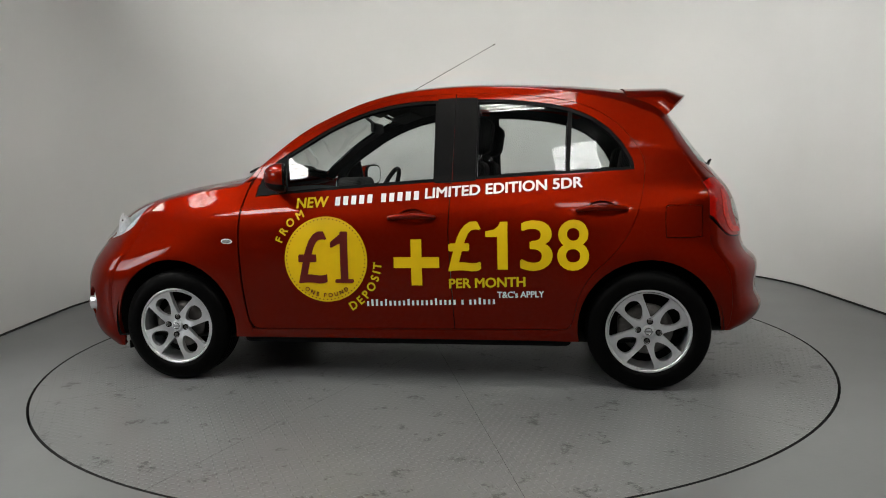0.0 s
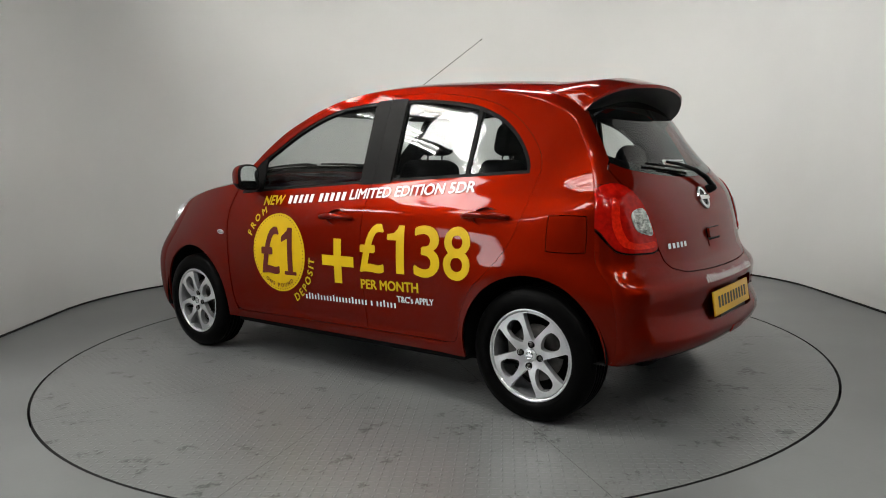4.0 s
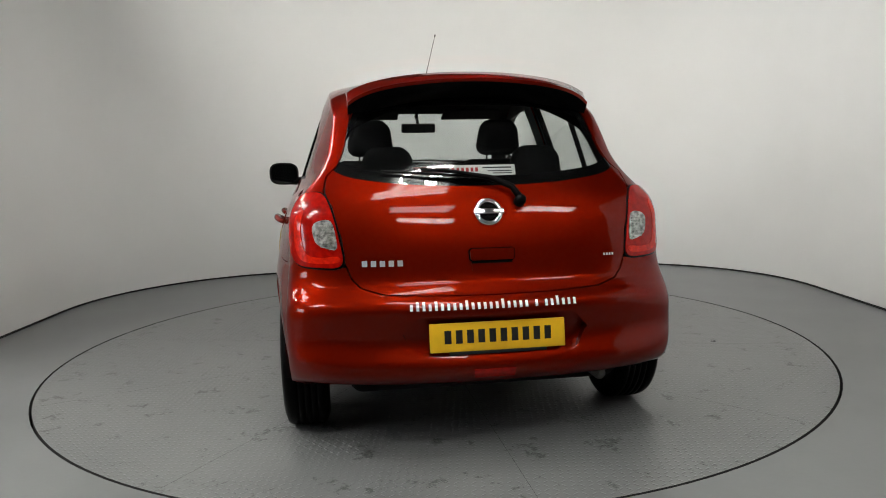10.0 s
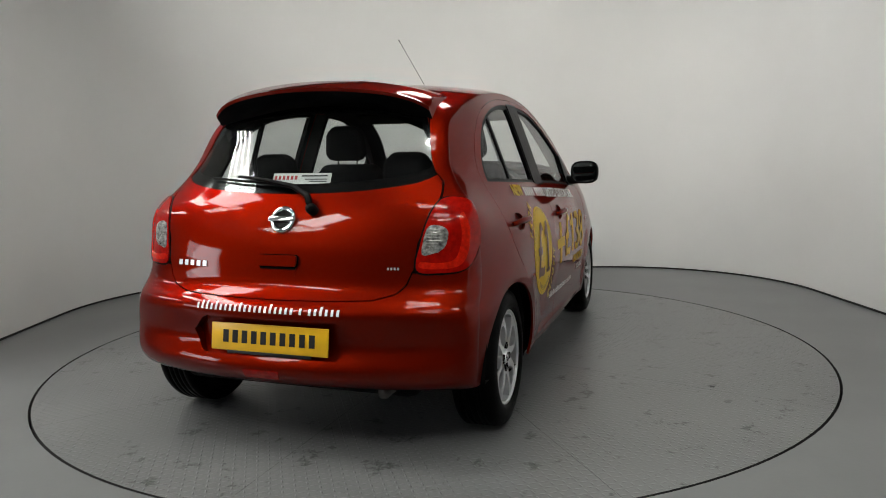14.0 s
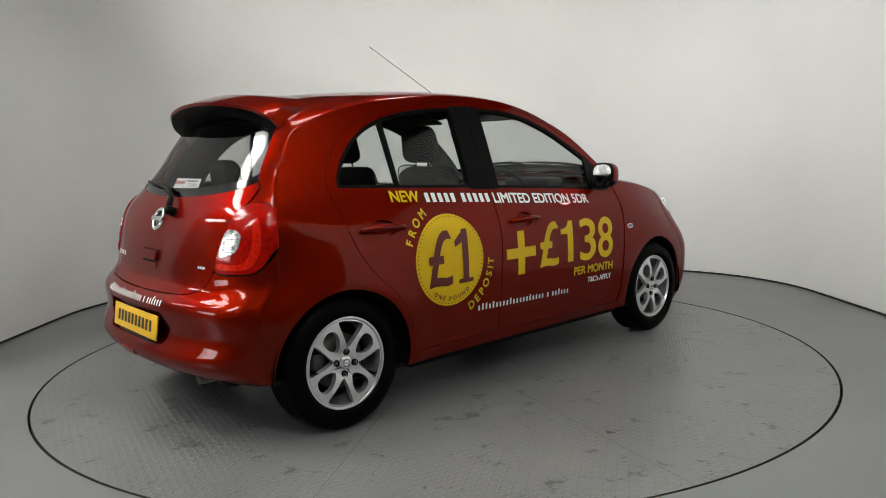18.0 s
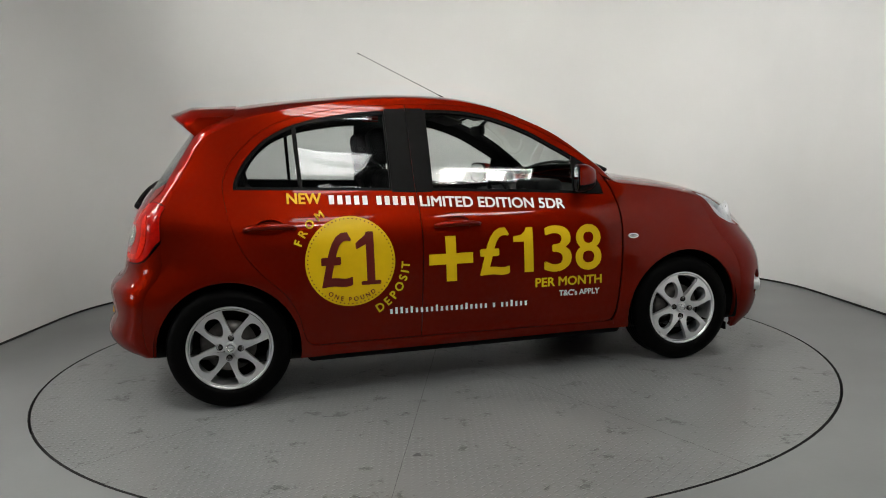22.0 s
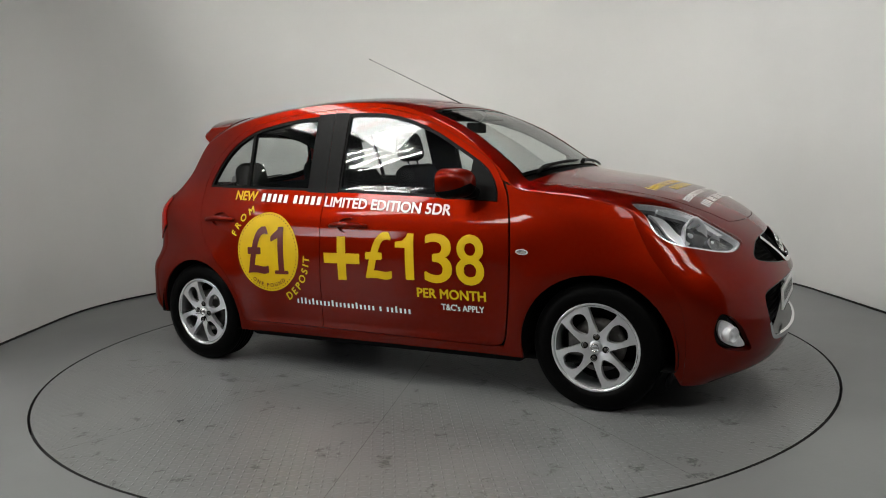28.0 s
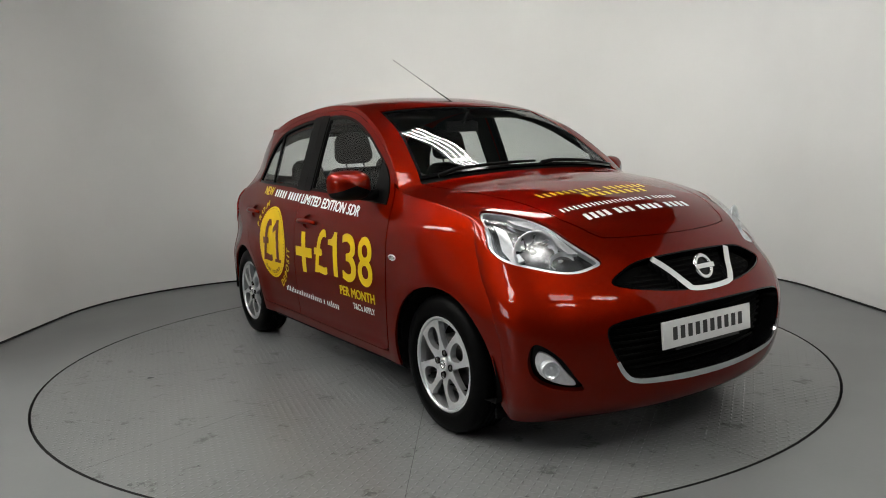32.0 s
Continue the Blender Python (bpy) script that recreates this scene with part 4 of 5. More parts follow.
# roof spoiler
def build_spoiler():
    ys = np.linspace(-0.515, 0.515, 41)
    rows = []
    for y in ys:
        t = abs(y) / 0.515
        a = by_xy([(-1.14, y)])[0]
        front, _ = wrap_point(a, 0.006)
        tipx, tipz = -1.490 + 0.32 * y * y + 0.03 * t**8, 1.440 - 0.20 * y * y - 0.035 * t**8
        mid = ((front[0] + tipx) / 2, (front[2] + tipz) / 2 + 0.012)
        under = 0.030 + 0.03 * t**4
        rows.append([(front[0], y, front[2]), (mid[0] + 0.08, y, mid[1] + 0.006), (mid[0] - 0.06, y, mid[1] + 0.002), (tipx + 0.02, y, tipz + 0.003), (tipx, y, tipz - 0.004), (tipx + 0.004, y, tipz - 0.018),
                     (tipx + 0.06, y, tipz - under - 0.012), (-1.345 + 0.05 * t**4, y, 1.385 - 0.135 * t**2.2 - 0.02), (-1.25, y, front[2] - 0.06 - 0.06 * t**3)])
    verts = [p for r in rows for p in r]
    m = len(rows[0])
    faces = [(i * m + k, i * m + (k + 1) % m, (i + 1) * m + (k + 1) % m, (i + 1) * m + k) for i in range(len(rows) - 1) for k in range(m)]
    faces += [tuple(range(m)), tuple(range((len(rows) - 1) * m + m - 1, (len(rows) - 1) * m - 1, -1))]
    low = [f for f in faces if len(f) == 4 and f[0] % m in (5, 6, 7)]
    mesh_object("spoiler_underside", verts, low, BLACK, tailgate, "black underside of the spoiler")
    faces = [f for f in faces if f not in set(low)]
    sp = mesh_object("roof_spoiler", verts, faces, PAINT, tailgate, "red roof spoiler over the rear window")
    bm = bmesh.new()
    bm.from_mesh(sp.data)
    bmesh.ops.recalc_face_normals(bm, faces=bm.faces)
    bm.to_mesh(sp.data)
    bm.free()
    sp.data.polygons.foreach_set("use_smooth", [True] * len(sp.data.polygons))
    md = sp.modifiers.new("edges", "EDGE_SPLIT")
    md.split_angle = radians(50)
    bm = bmesh.new()
    box(bm, -1.485, -1.470, -0.10, 0.10, 1.424, 1.434, 0.003)
    part("brake_light", bm, REDLENS, sp, "red high brake light")


build_spoiler()


# door mirrors
def build_mirror(sign):
    root = new("door_mirror")
    root.parent = body
    root["label"] = "red door mirror with a black base"

    SK = 0.33
    # a rounded dome in front of a flat back, split where the red cap meets the black case
    n, m = 36, 9
    verts, faces = [], {0: [], 1: []}
    for i in range(m + 1):
        t = i / m
        r = (1 - t**2.3) ** (1 / 2.3) if i < m else 0.02
        for k in range(n):
            a = 2 * math.pi * k / n
            cy = math.copysign(abs(math.cos(a)) ** 0.62, math.cos(a))
            cz = math.copysign(abs(math.sin(a)) ** 0.70, math.sin(a))
            y = 0.876 + 0.094 * cy * r
            verts.append((0.560 + 0.105 * t - SK * (y - 0.876), sign * y, 1.034 + 0.073 * cz * r + 0.02 * (y - 0.876)))
    for i in range(m):
        for k in range(n):
            k2 = (k + 1) % n
            q = (i * n + k, i * n + k2, (i + 1) * n + k2, (i + 1) * n + k)
            low = math.sin(2 * math.pi * (k + 0.5) / n) < -0.40
            faces[int(low)].append(q if sign > 0 else q[::-1])
    faces[1].append(tuple(range(n - 1, -1, -1)) if sign > 0 else tuple(range(n)))
    mesh_object("housing", verts, faces[0], PAINT, root)
    mesh_object("lower_case", verts, faces[1], BLACK, root, "black lower mirror case")
    v, fc = tube_mesh([(0.63, sign * 0.755, 0.985), (0.62, sign * 0.80, 0.982), (0.60, sign * 0.85, 0.985)], [0.030, 0.026, 0.022], 12)
    mesh_object("stalk", v, fc, BLACK, root)
    # the rounded glass in its frame, facing back
    for name, x0, x1, k, material, label in (("surround", 0.552, 0.5595, 0.97, BLACK, ""), ("mirror_glass", 0.5485, 0.5525, 0.86, MIRROR, "mirror glass")):
        rim = []
        for q in range(n):
            a = 2 * math.pi * q / n
            y = 0.094 * k * math.copysign(abs(math.cos(a)) ** 0.62, math.cos(a))
            rim.append((-SK * y, sign * (0.876 + y), 1.034 + 0.073 * k * math.copysign(abs(math.sin(a)) ** 0.70, math.sin(a)) + 0.02 * y))
        verts = [(x0 + a, b, c) for a, b, c in rim] + [(x1 + a, b, c) for a, b, c in rim]
        faces = [tuple(range(n)) if sign < 0 else tuple(range(n - 1, -1, -1))]
        faces += [(q, (q + 1) % n, n + (q + 1) % n, n + q)[::sign] for q in range(n)]
        mesh_object(name, verts, faces, material, root, label, smooth=False)


for sign in (1, -1):
    build_mirror(sign)
    # handles
    for hx, hz in ((-0.080, 0.824), (-1.005, 0.850)):
        h = new("door_handle")
        h.parent = body
        panel("cup", [ellipse(hx, hz, 0.072, 0.040)], side_of(sign), PAINT, h, step=0.012, off=-0.016, rim=0)
        rows = []
        for k in range(15):
            t = k / 14
            p, n = side_point(hx - 0.118 + 0.236 * t, hz - 0.004 + 0.004 * math.sin(t * math.pi), sign, 0.006 + 0.026 * math.sin(math.pi * t) ** 0.5)
            rows.append(tuple(p))
        rad = [0.010 + 0.006 * math.sin(math.pi * k / 14) for k in range(15)]
        v, fc = tube_mesh(rows, rad, 12)
        mesh_object("grip", v, fc, PAINT, h)
    # side repeater
    rp = panel("side_repeater", [ellipse(0.897, 0.712, 0.030, 0.0135, 24, 4 * sign)], side_of(sign), NAMEPLATE, body, "chrome-rimmed clear side repeater", step=0.008, off=0.004, rim=0.006)
    panel("repeater_lens", [ellipse(0.897, 0.712, 0.024, 0.009, 24)], side_of(sign), LENSWHITE, rp, step=0.006, off=0.007, rim=0.004)
    # mud flap at the front wheel
    bm = bmesh.new()
    box(bm, AXLE_F + 0.300, AXLE_F + 0.312, min(sign * 0.66, sign * 0.77), max(sign * 0.66, sign * 0.77), 0.120, 0.165, 0.004)
    part("mud_flap", bm, BLACK, body)

# radio aerial
v, fc = tube_mesh([(0.312, 0.004, 1.404), (0.05, 0.0012, 1.534), (0.04, 0.0011, 1.539), (-0.430, -0.004, 1.778)], [0.0036, 0.0032, 0.0019, 0.0013], 6)
aerial = mesh_object("aerial", v, fc, BLACK, body, "thin black raked roof aerial")
v, fc = tube_mesh([(0.345, 0.004, 1.392), (0.315, 0.004, 1.408), (0.280, 0.003, 1.422)], [0.014, 0.010, 0.005], 10)
mesh_object("aerial_base", v, fc, BLACK, aerial)
v, fc = tube_mesh([(-0.425, -0.004, 1.775), (-0.436, -0.004, 1.781)], 0.0035, 8)
mesh_object("aerial_tip", v, fc, BLACK, aerial)


# front: grilles, badge, plate
def badge(parent, p, n, r, up=(0, 0, 1)):
    """A plain round badge: a ring crossed by a bar."""
    m = aim(p, n, up)
    v, fc = lathe([(r, 0.0), (r, 0.006), (r * 0.92, 0.010), (r * 0.74, 0.010), (r * 0.68, 0.006), (r * 0.68, 0.0)], 40)
    b = mesh_object("badge", [m @ Vector(q) for q in v], fc, CHROME, parent, "chrome ring badge with a cross bar")
    bm = bmesh.new()
    box(bm, -r * 1.08, r * 1.08, 0.004, 0.014, -r * 0.19, r * 0.19, 0.002)
    bmesh.ops.transform(bm, matrix=m, verts=bm.verts)
    part("badge_bar", bm, CHROME, b)
    v, fc = lathe([(r * 0.70, 0.002), (0.0005, 0.002)], 32)
    mesh_object("badge_back", [m @ Vector(q) for q in v], fc, GLOSSBLACK, b)
    return b


grille = panel("upper_grille", [shrink(GR, -0.006)], wrap, DARKVOID, body, "black upper grille with a chrome V", step=0.03, off=-0.045, rim=0)
for k in range(7):
    z = 0.612 + k * 0.017
    half = 0.40 - abs(z - 0.66) * 3.2
    if half > 0.05:
        pts = [wrap_point(ab, -0.034)[0] for ab in by_yz([(y, z) for y in np.linspace(-half, half, 24)])]
        v, fc = tube_mesh(pts, 0.0035, 6)
        mesh_object("grille_slat", v, fc, DARKVOID, grille)


def ribbon(yz, wid, off, thick, material, parent, name, label="", rear=False):
    """A raised strip on the nose along (y, z) points."""
    mid = by_yz(yz, rear)
    loop = []
    L = np.array(mid)
    d = np.gradient(L, axis=0)
    d /= np.linalg.norm(d, axis=1, keepdims=True)
    nrm = np.stack([-d[:, 1], d[:, 0]], -1)
    w = np.array(wid)[:, None] / 2 if not isinstance(wid, (int, float)) else wid / 2
    loop = [tuple(p) for p in L + nrm * w] + [tuple(p) for p in (L - nrm * w)[::-1]]
    return panel(name, [loop], wrap, material, parent, label, step=0.012, off=off, rim=thick)


EMB_Y, EMB_Z = -0.01, 0.669
VB = curve([(0.228, 0.722), (0.178, 0.675), (0.130, 0.618), (0.10, 0.603), (0.0, 0.598), (-0.10, 0.603), (-0.130, 0.618), (-0.178, 0.675), (-0.228, 0.722)], 5, False)
ribbon([(y + EMB_Y, z) for y, z in VB], [0.026 if abs(y) > 0.12 else 0.020 for y, z in VB], 0.004, 0.03, CHROME, grille, "chrome_strip", "chrome V strip")
p, n = wrap_point(by_yz([(EMB_Y, EMB_Z)])[0], 0.004)
badge(grille, p, (n[0], n[1], n[2] * 0.5), 0.052)
panel("grille_surround", [shrink(GR, -0.002), shrink(GR, 0.006)], wrap, GLOSSBLACK, grille, step=0.02, off=-0.002, rim=0.044)
lower = panel("lower_grille", [shrink(LW, -0.006)], wrap, DARKVOID, body, "black lower grille edged in chrome", step=0.03, off=-0.090, rim=0)
panel("grille_surround", [shrink(LW, -0.002), shrink(LW, 0.006)], wrap, GLOSSBLACK, lower, step=0.02, off=-0.002, rim=0.088)
for k in range(8):
    z = 0.308 + k * 0.030
    half = min(0.50, 0.41 + (z - 0.30) * 0.6)
    pts = [wrap_point(ab, -0.078)[0] for ab in by_yz([(y, z) for y in np.linspace(-half, half, 24)])]
    v, fc = tube_mesh(pts, 0.005, 6)
    mesh_object("grille_slat", v, fc, DARKVOID, lower)
CB = curve([(0.498, 0.380), (0.468, 0.330), (0.42, 0.299), (0.3, 0.287), (0.0, 0.278), (-0.3, 0.287), (-0.42, 0.299), (-0.468, 0.330), (-0.498, 0.380)], 5, False)
ribbon(CB, [0.008 + 0.020 * max(0, 1 - (abs(y) / 0.56) ** 3) for y, z in CB], 0.004, 0.012, CHROME, lower, "chrome_strip", "chrome lower strip")


# writing: plain bars for names and addresses
def bars(rows, put, material, parent, name="letter_bar", label=""):
    """Upright bars, one for each letter of a name: rows of (start, end, base, height)."""
    quads = [(i * 4 + j, i * 4 + 4 + j, i * 4 + 5 + j, i * 4 + 1 + j) for i in range(2) for j in range(3)]
    for x0, x1, z0, h in rows:
        verts = [put(x0 + (x1 - x0) * i / 2, z0 + h * j / 3) for i in range(3) for j in range(4)]
        mesh_object("letter_bar", verts, quads, material, parent, smooth=False)


TALL = "0110100001000001000000010000000"


def letter_rows(counts, start, end, base, height, lower=False, seed=1):
    """Bars for words with those numbers of letters, spread from start to end; small letters have tall ones among them."""
    total = sum(counts) + 0.7 * (len(counts) - 1)
    step = (end - start) / total
    rows, x, k = [], start, seed
    for c in counts:
        for _ in range(c):
            w = 0.60 if not lower else 0.46
            h = height if not lower else height * (0.98 if TALL[k % len(TALL)] == "1" else 0.72)
            rows.append((x + step * (1 - w) / 2, x + step * (1 + w) / 2, base, h))
            x += step
            k += 1
        x += 0.7 * step
    return rows


def number_plate(m, w, h, material, label, parent):
    """A pressed plate on a pose whose y axis looks outwards."""
    bm = bmesh.new()
    box(bm, -w / 2, w / 2, 0.0, 0.008, -h / 2, h / 2, 0.003)
    bmesh.ops.transform(bm, matrix=m, verts=bm.verts)
    plate = part("number_plate", bm, material, parent, label)
    rows = letter_rows([10], -w * 0.41, w * 0.41, -0.023, 0.050)
    bars([(-a, -b, c, d) for a, b, c, d in rows], lambda x, z: m @ Vector((x, 0.0092, z)), INK, plate, "plate_bars", "black bars")
    bm = bmesh.new()
    box(bm, -w * 0.36, w * 0.36, 0.0, 0.006, -h / 2 - 0.012, -h / 2 + 0.001, 0.002)
    bmesh.ops.transform(bm, matrix=m, verts=bm.verts)
    holder = part("plate_holder", bm, INK, plate)
    return plate


m = aim((1.955, -0.040, 0.445), (1, -0.03, 0.05))
number_plate(m, 0.52, 0.105, PLATEWHITE, "white front number plate with dark bars", body)
m = aim((-1.822, 0.000, 0.452), (-1, 0, 0.14))
number_plate(m, 0.52, 0.108, PLATEYELLOW, "yellow rear number plate with dark bars", body)

# plate recess in the rear bumper
panel("plate_recess", [shrink(RECESS, -0.004)], wrap, PAINT, body, step=0.025, off=-0.034, rim=0)

# rear fog lamp low in the bumper
panel("rear_fog_lamp", [by_yz([(0.10, 0.338), (0.095, 0.305), (-0.055, 0.305), (-0.06, 0.338)], True)], wrap, REDLENS, body, "dark red rear fog lamp", step=0.012, off=0.005, rim=0.004)

# headlamps
for sgn, loop in ((1, HL), (-1, HR)):
    lamp = [o for o in body.children if o.name.startswith("headlamp")][0 if sgn > 0 else 1]
    panel("lamp_bowl", [shrink(loop, 0.012)], wrap, mat("dark_chrome", (0.16, 0.16, 0.165), 0.20, metal=1.0, vary=0.6, scale=22), lamp, "dark chrome headlamp bowl", step=0.02, off=-0.036, rim=0)
    panel("lamp_edge", [shrink(loop, 0.002), shrink(loop, 0.014)], wrap, REFLECTOR, lamp, "bright lamp edge", step=0.02, off=-0.010, rim=0.03)
    c, n = wrap_point(by_us([(6.15, 0.845 * sgn)])[0], -0.045)
    face = Vector((1.0, 0.42 * sgn, 0.12)).normalized()
    mm = aim(c, face)
    r = 0.088
    prof = [(r, 0.035), (r - 0.004, 0.038), (r - 0.010, 0.030), (r * 0.75, 0.004), (r * 0.45, -0.014), (0.018, -0.022), (0.016, 0.0), (0.012, 0.014), (0.0005, 0.017)]
    v, fc = lathe(prof, 36)
    mesh_object("reflector", [mm @ Vector(q) for q in v], fc, REFLECTOR, lamp, "bright round reflector")
    for k in range(16):
        a0, a1 = 2 * math.pi * k / 16, 2 * math.pi * (k + 0.45) / 16
        q = [(r * 0.42 * math.cos(a0), -0.010, r * 0.42 * math.sin(a0)), (r * 0.92 * math.cos(a0), 0.026, r * 0.92 * math.sin(a0)), (r * 0.92 * math.cos(a1), 0.030, r * 0.92 * math.sin(a1)), (r * 0.42 * math.cos(a1), -0.006, r * 0.42 * math.sin(a1))]
        mesh_object("facet", [mm @ Vector(w) for w in q], [(0, 1, 2, 3)], REFLECTOR if k % 2 else CHROME, lamp, smooth=False)
    c, n = wrap_point(by_us([(5.80, 0.745 * sgn)])[0], -0.042)
    mm = aim(c, Vector((1.0, 0.30 * sgn, 0.15)))
    v, fc = lathe([(0.060, 0.022), (0.055, 0.020), (0.034, -0.004), (0.014, -0.012), (0.013, 0.010), (0.0005, 0.016)], 28)
    mesh_object("indicator_reflector", [mm @ Vector((q[0] * 0.85, q[1] * 0.8, q[2] * 0.62)) for q in v], fc, REFLECTOR, lamp, "bright indicator reflector")
    strip_loop = by_us([(5.95, 0.66 * sgn), (6.5, 0.708 * sgn), (7.0, 0.742 * sgn), (7.45, 0.79 * sgn), (7.55, 0.86 * sgn), (7.3, 0.86 * sgn), (7.0, 0.80 * sgn), (6.5, 0.755 * sgn), (5.95, 0.705 * sgn)])
    panel("lamp_blade", [strip_loop], wrap, REFLECTOR, lamp, "bright upper blade", step=0.015, off=-0.016, rim=0.02)
    side_loop = by_us([(5.55, 0.93 * sgn), (6.0, 0.955 * sgn), (6.8, 0.955 * sgn), (7.2, 0.945 * sgn), (6.9, 0.92 * sgn), (6.2, 0.915 * sgn), (5.7, 0.89 * sgn)])
    panel("lamp_side_blade", [side_loop], wrap, REFLECTOR, lamp, step=0.015, off=-0.022, rim=0.02)

# fog lamps
for sgn, loop in ((1, FL), (-1, FR)):
    fog = panel("fog_lamp", [shrink(loop, -0.003)], wrap, GLOSSBLACK, body, "front fog lamp in a black and chrome surround", step=0.02, off=-0.030, rim=0)
    inner = by_yz([(sgn * y, z) for y, z in curve([(0.738, 0.425), (0.746, 0.38), (0.728, 0.332), (0.68, 0.302), (0.630, 0.298), (0.662, 0.345), (0.700, 0.402)], 4)])
    panel("fog_surround", [inner], wrap, REFLECTOR, fog, "silver fog lamp surround", step=0.015, off=-0.016, rim=0.015)
    c, n = wrap_point(by_yz([(sgn * 0.708, 0.362)])[0], -0.012)
    mm = aim(c, Vector((1.0, 0.55 * sgn, 0.0)))
    v, fc = lathe([(0.036, -0.02), (0.036, 0.016), (0.032, 0.020), (0.028, 0.016), (0.014, 0.002), (0.010, 0.012), (0.0005, 0.015)], 28)
    mesh_object("fog_reflector", [mm @ Vector(q) for q in v], fc, REFLECTOR, fog, "round fog lamp reflector")
    v, fc = lathe([(0.033, 0.019), (0.02, 0.025), (0.0005, 0.027)], 28)
    mesh_object("fog_lens", [mm @ Vector(q) for q in v], fc, CLEAR, fog)

# tail lamps
for sgn, loop in ((1, TL), (-1, TR)):
    lamp = [o for o in body.children if o.name.startswith("tail_lamp")][0 if sgn > 0 else 1]
    clear = by_yz([(sgn * y, z) for y, z in curve([(0.600, 0.880), (0.640, 0.884), (0.668, 0.866), (0.668, 0.83), (0.655, 0.798), (0.622, 0.782), (0.585, 0.778), (0.584, 0.82)], 4)], True)
    panel("reverse_lens", [clear], wrap, LENSWHITE, lamp, "clear ribbed reversing lens", step=0.012, off=0.009, rim=0.006)
    for k in range(9):
        z = 0.787 + k * 0.0105
        y0, y1 = 0.596, 0.656 - abs(z - 0.84) * 0.3
        pts = [wrap_point(ab, 0.010)[0] for ab in by_yz([(sgn * y, z) for y in np.linspace(y0, y1, 6)], True)]
        v, fc = tube_mesh(pts, 0.0022, 5)
        mesh_object("lens_rib", v, fc, LENSWHITE, lamp)
    glow = by_yz([(sgn * y, z) for y, z in curve([(0.580, 0.730), (0.65, 0.724), (0.715, 0.737), (0.737, 0.80), (0.735, 0.88), (0.712, 0.930), (0.702, 0.915), (0.714, 0.86), (0.710, 0.80), (0.692, 0.757), (0.64, 0.747), (0.580, 0.752)], 4)], True)
    panel("light_band", [glow], wrap, REDBRIGHT, lamp, "bright red light band", step=0.012, off=0.0085, rim=0.005)
    panel("lamp_seal", [shrink(loop, -0.006), shrink(loop, 0.003)], wrap, BLACK, lamp, step=0.02, off=0.0015, rim=0.02)

# tailgate: badge, handle, name bars, wiper
p, n = wrap_point(by_yz([(0.0, 0.905)], True)[0], 0.001)
badge(tailgate, p, n, 0.056)
panel("handle_recess", [by_yz([(0.080, 0.724), (0.078, 0.687), (-0.078, 0.687), (-0.080, 0.724)], True)], wrap, PAINT, tailgate, step=0.02, off=0.0030, rim=0.002)
# black sheet standing in for the shaded slot under the grip
panel("handle_shade", [by_yz([(0.080, 0.729), (0.080, 0.714), (-0.080, 0.714), (-0.080, 0.729)], True)], wrap, DARKVOID, tailgate, step=0.02, off=0.0045, rim=0.001)
GRIP = by_yz([(0.080, 0.768), (0.086, 0.762), (0.084, 0.730), (0.078, 0.725), (-0.078, 0.725), (-0.084, 0.730), (-0.086, 0.762), (-0.080, 0.768)], True)
# black border added as the dark gap line round the grip
panel("handle_outline", [shrink(GRIP, -0.004)], wrap, GLOSSBLACK, tailgate, step=0.02, off=0.0050, rim=0.003)
panel("tailgate_handle", [GRIP], wrap, PAINT, tailgate, step=0.02, off=0.016, rim=0.016)
bars([(y0, y1, z, h) for y0, y1, z, h in letter_rows([5], 0.500, 0.335, 0.713, 0.022)], lambda y, z: wrap_point(by_yz([(y, z)], True)[0], 0.004)[0], NAMEPLATE, tailgate, "name_bars", "small chrome bars")
bars(letter_rows([4], -0.455, -0.505, 0.722, 0.010), lambda y, z: wrap_point(by_yz([(y, z)], True)[0], 0.003)[0], NAMEPLATE, tailgate, "script_bars", "tiny chrome bars")
bars(letter_rows([20, 1, 6], 0.335, -0.312, 0.558, 0.031, True, 0), lambda y, z: wrap_point(by_yz([(y, z)], True)[0], 0.002)[0], WHITE, body, "rear_bars", "white letter bars")
wy = [(-0.128, 0.940), (-0.10, 0.985), (-0.02, 1.020), (0.12, 1.045), (0.25, 1.058)]
pts = [wrap_point(ab, 0.030)[0] for ab in by_yz(wy, True)]
v, fc = tube_mesh(pts, [0.014, 0.013, 0.011, 0.008, 0.006], 10)
wiper = mesh_object("rear_wiper", v, fc, BLACK, tailgate, "black rear wiper arm")
pts = [wrap_point(ab, 0.012)[0] for ab in by_yz([(0.40, 1.062), (0.25, 1.050), (0.10, 1.040), (-0.03, 1.030)], True)]
v, fc = tube_mesh(pts, 0.006, 6)
mesh_object("wiper_blade", v, fc, BLACK, wiper)
p, n = wrap_point(by_yz([(-0.128, 0.940)], True)[0], 0.0)
mm = aim(p, n)
v, fc = lathe([(0.022, 0.0), (0.022, 0.030), (0.016, 0.042), (0.0005, 0.044)], 20)
mesh_object("wiper_pivot", [mm @ Vector(q) for q in v], fc, BLACK, wiper)
# front wipers
for y0, y1, x1 in ((-0.55, 0.02, 0.80), (0.05, 0.60, 0.83)):
    pts = [wrap_point(ab, 0.014)[0] for ab in by_xy([(0.885 - 0.12 * abs(y0 if k == 0 else y0 + (y1 - y0) * k / 6) ** 2 + (0.0 if k else 0.02), y0 + (y1 - y0) * k / 6) for k in range(7)])]
    v, fc = tube_mesh(pts, [0.012, 0.010, 0.009, 0.008, 0.008, 0.007, 0.006], 8)
    fw = mesh_object("front_wiper", v, fc, BLACK, body, "black windscreen wiper")
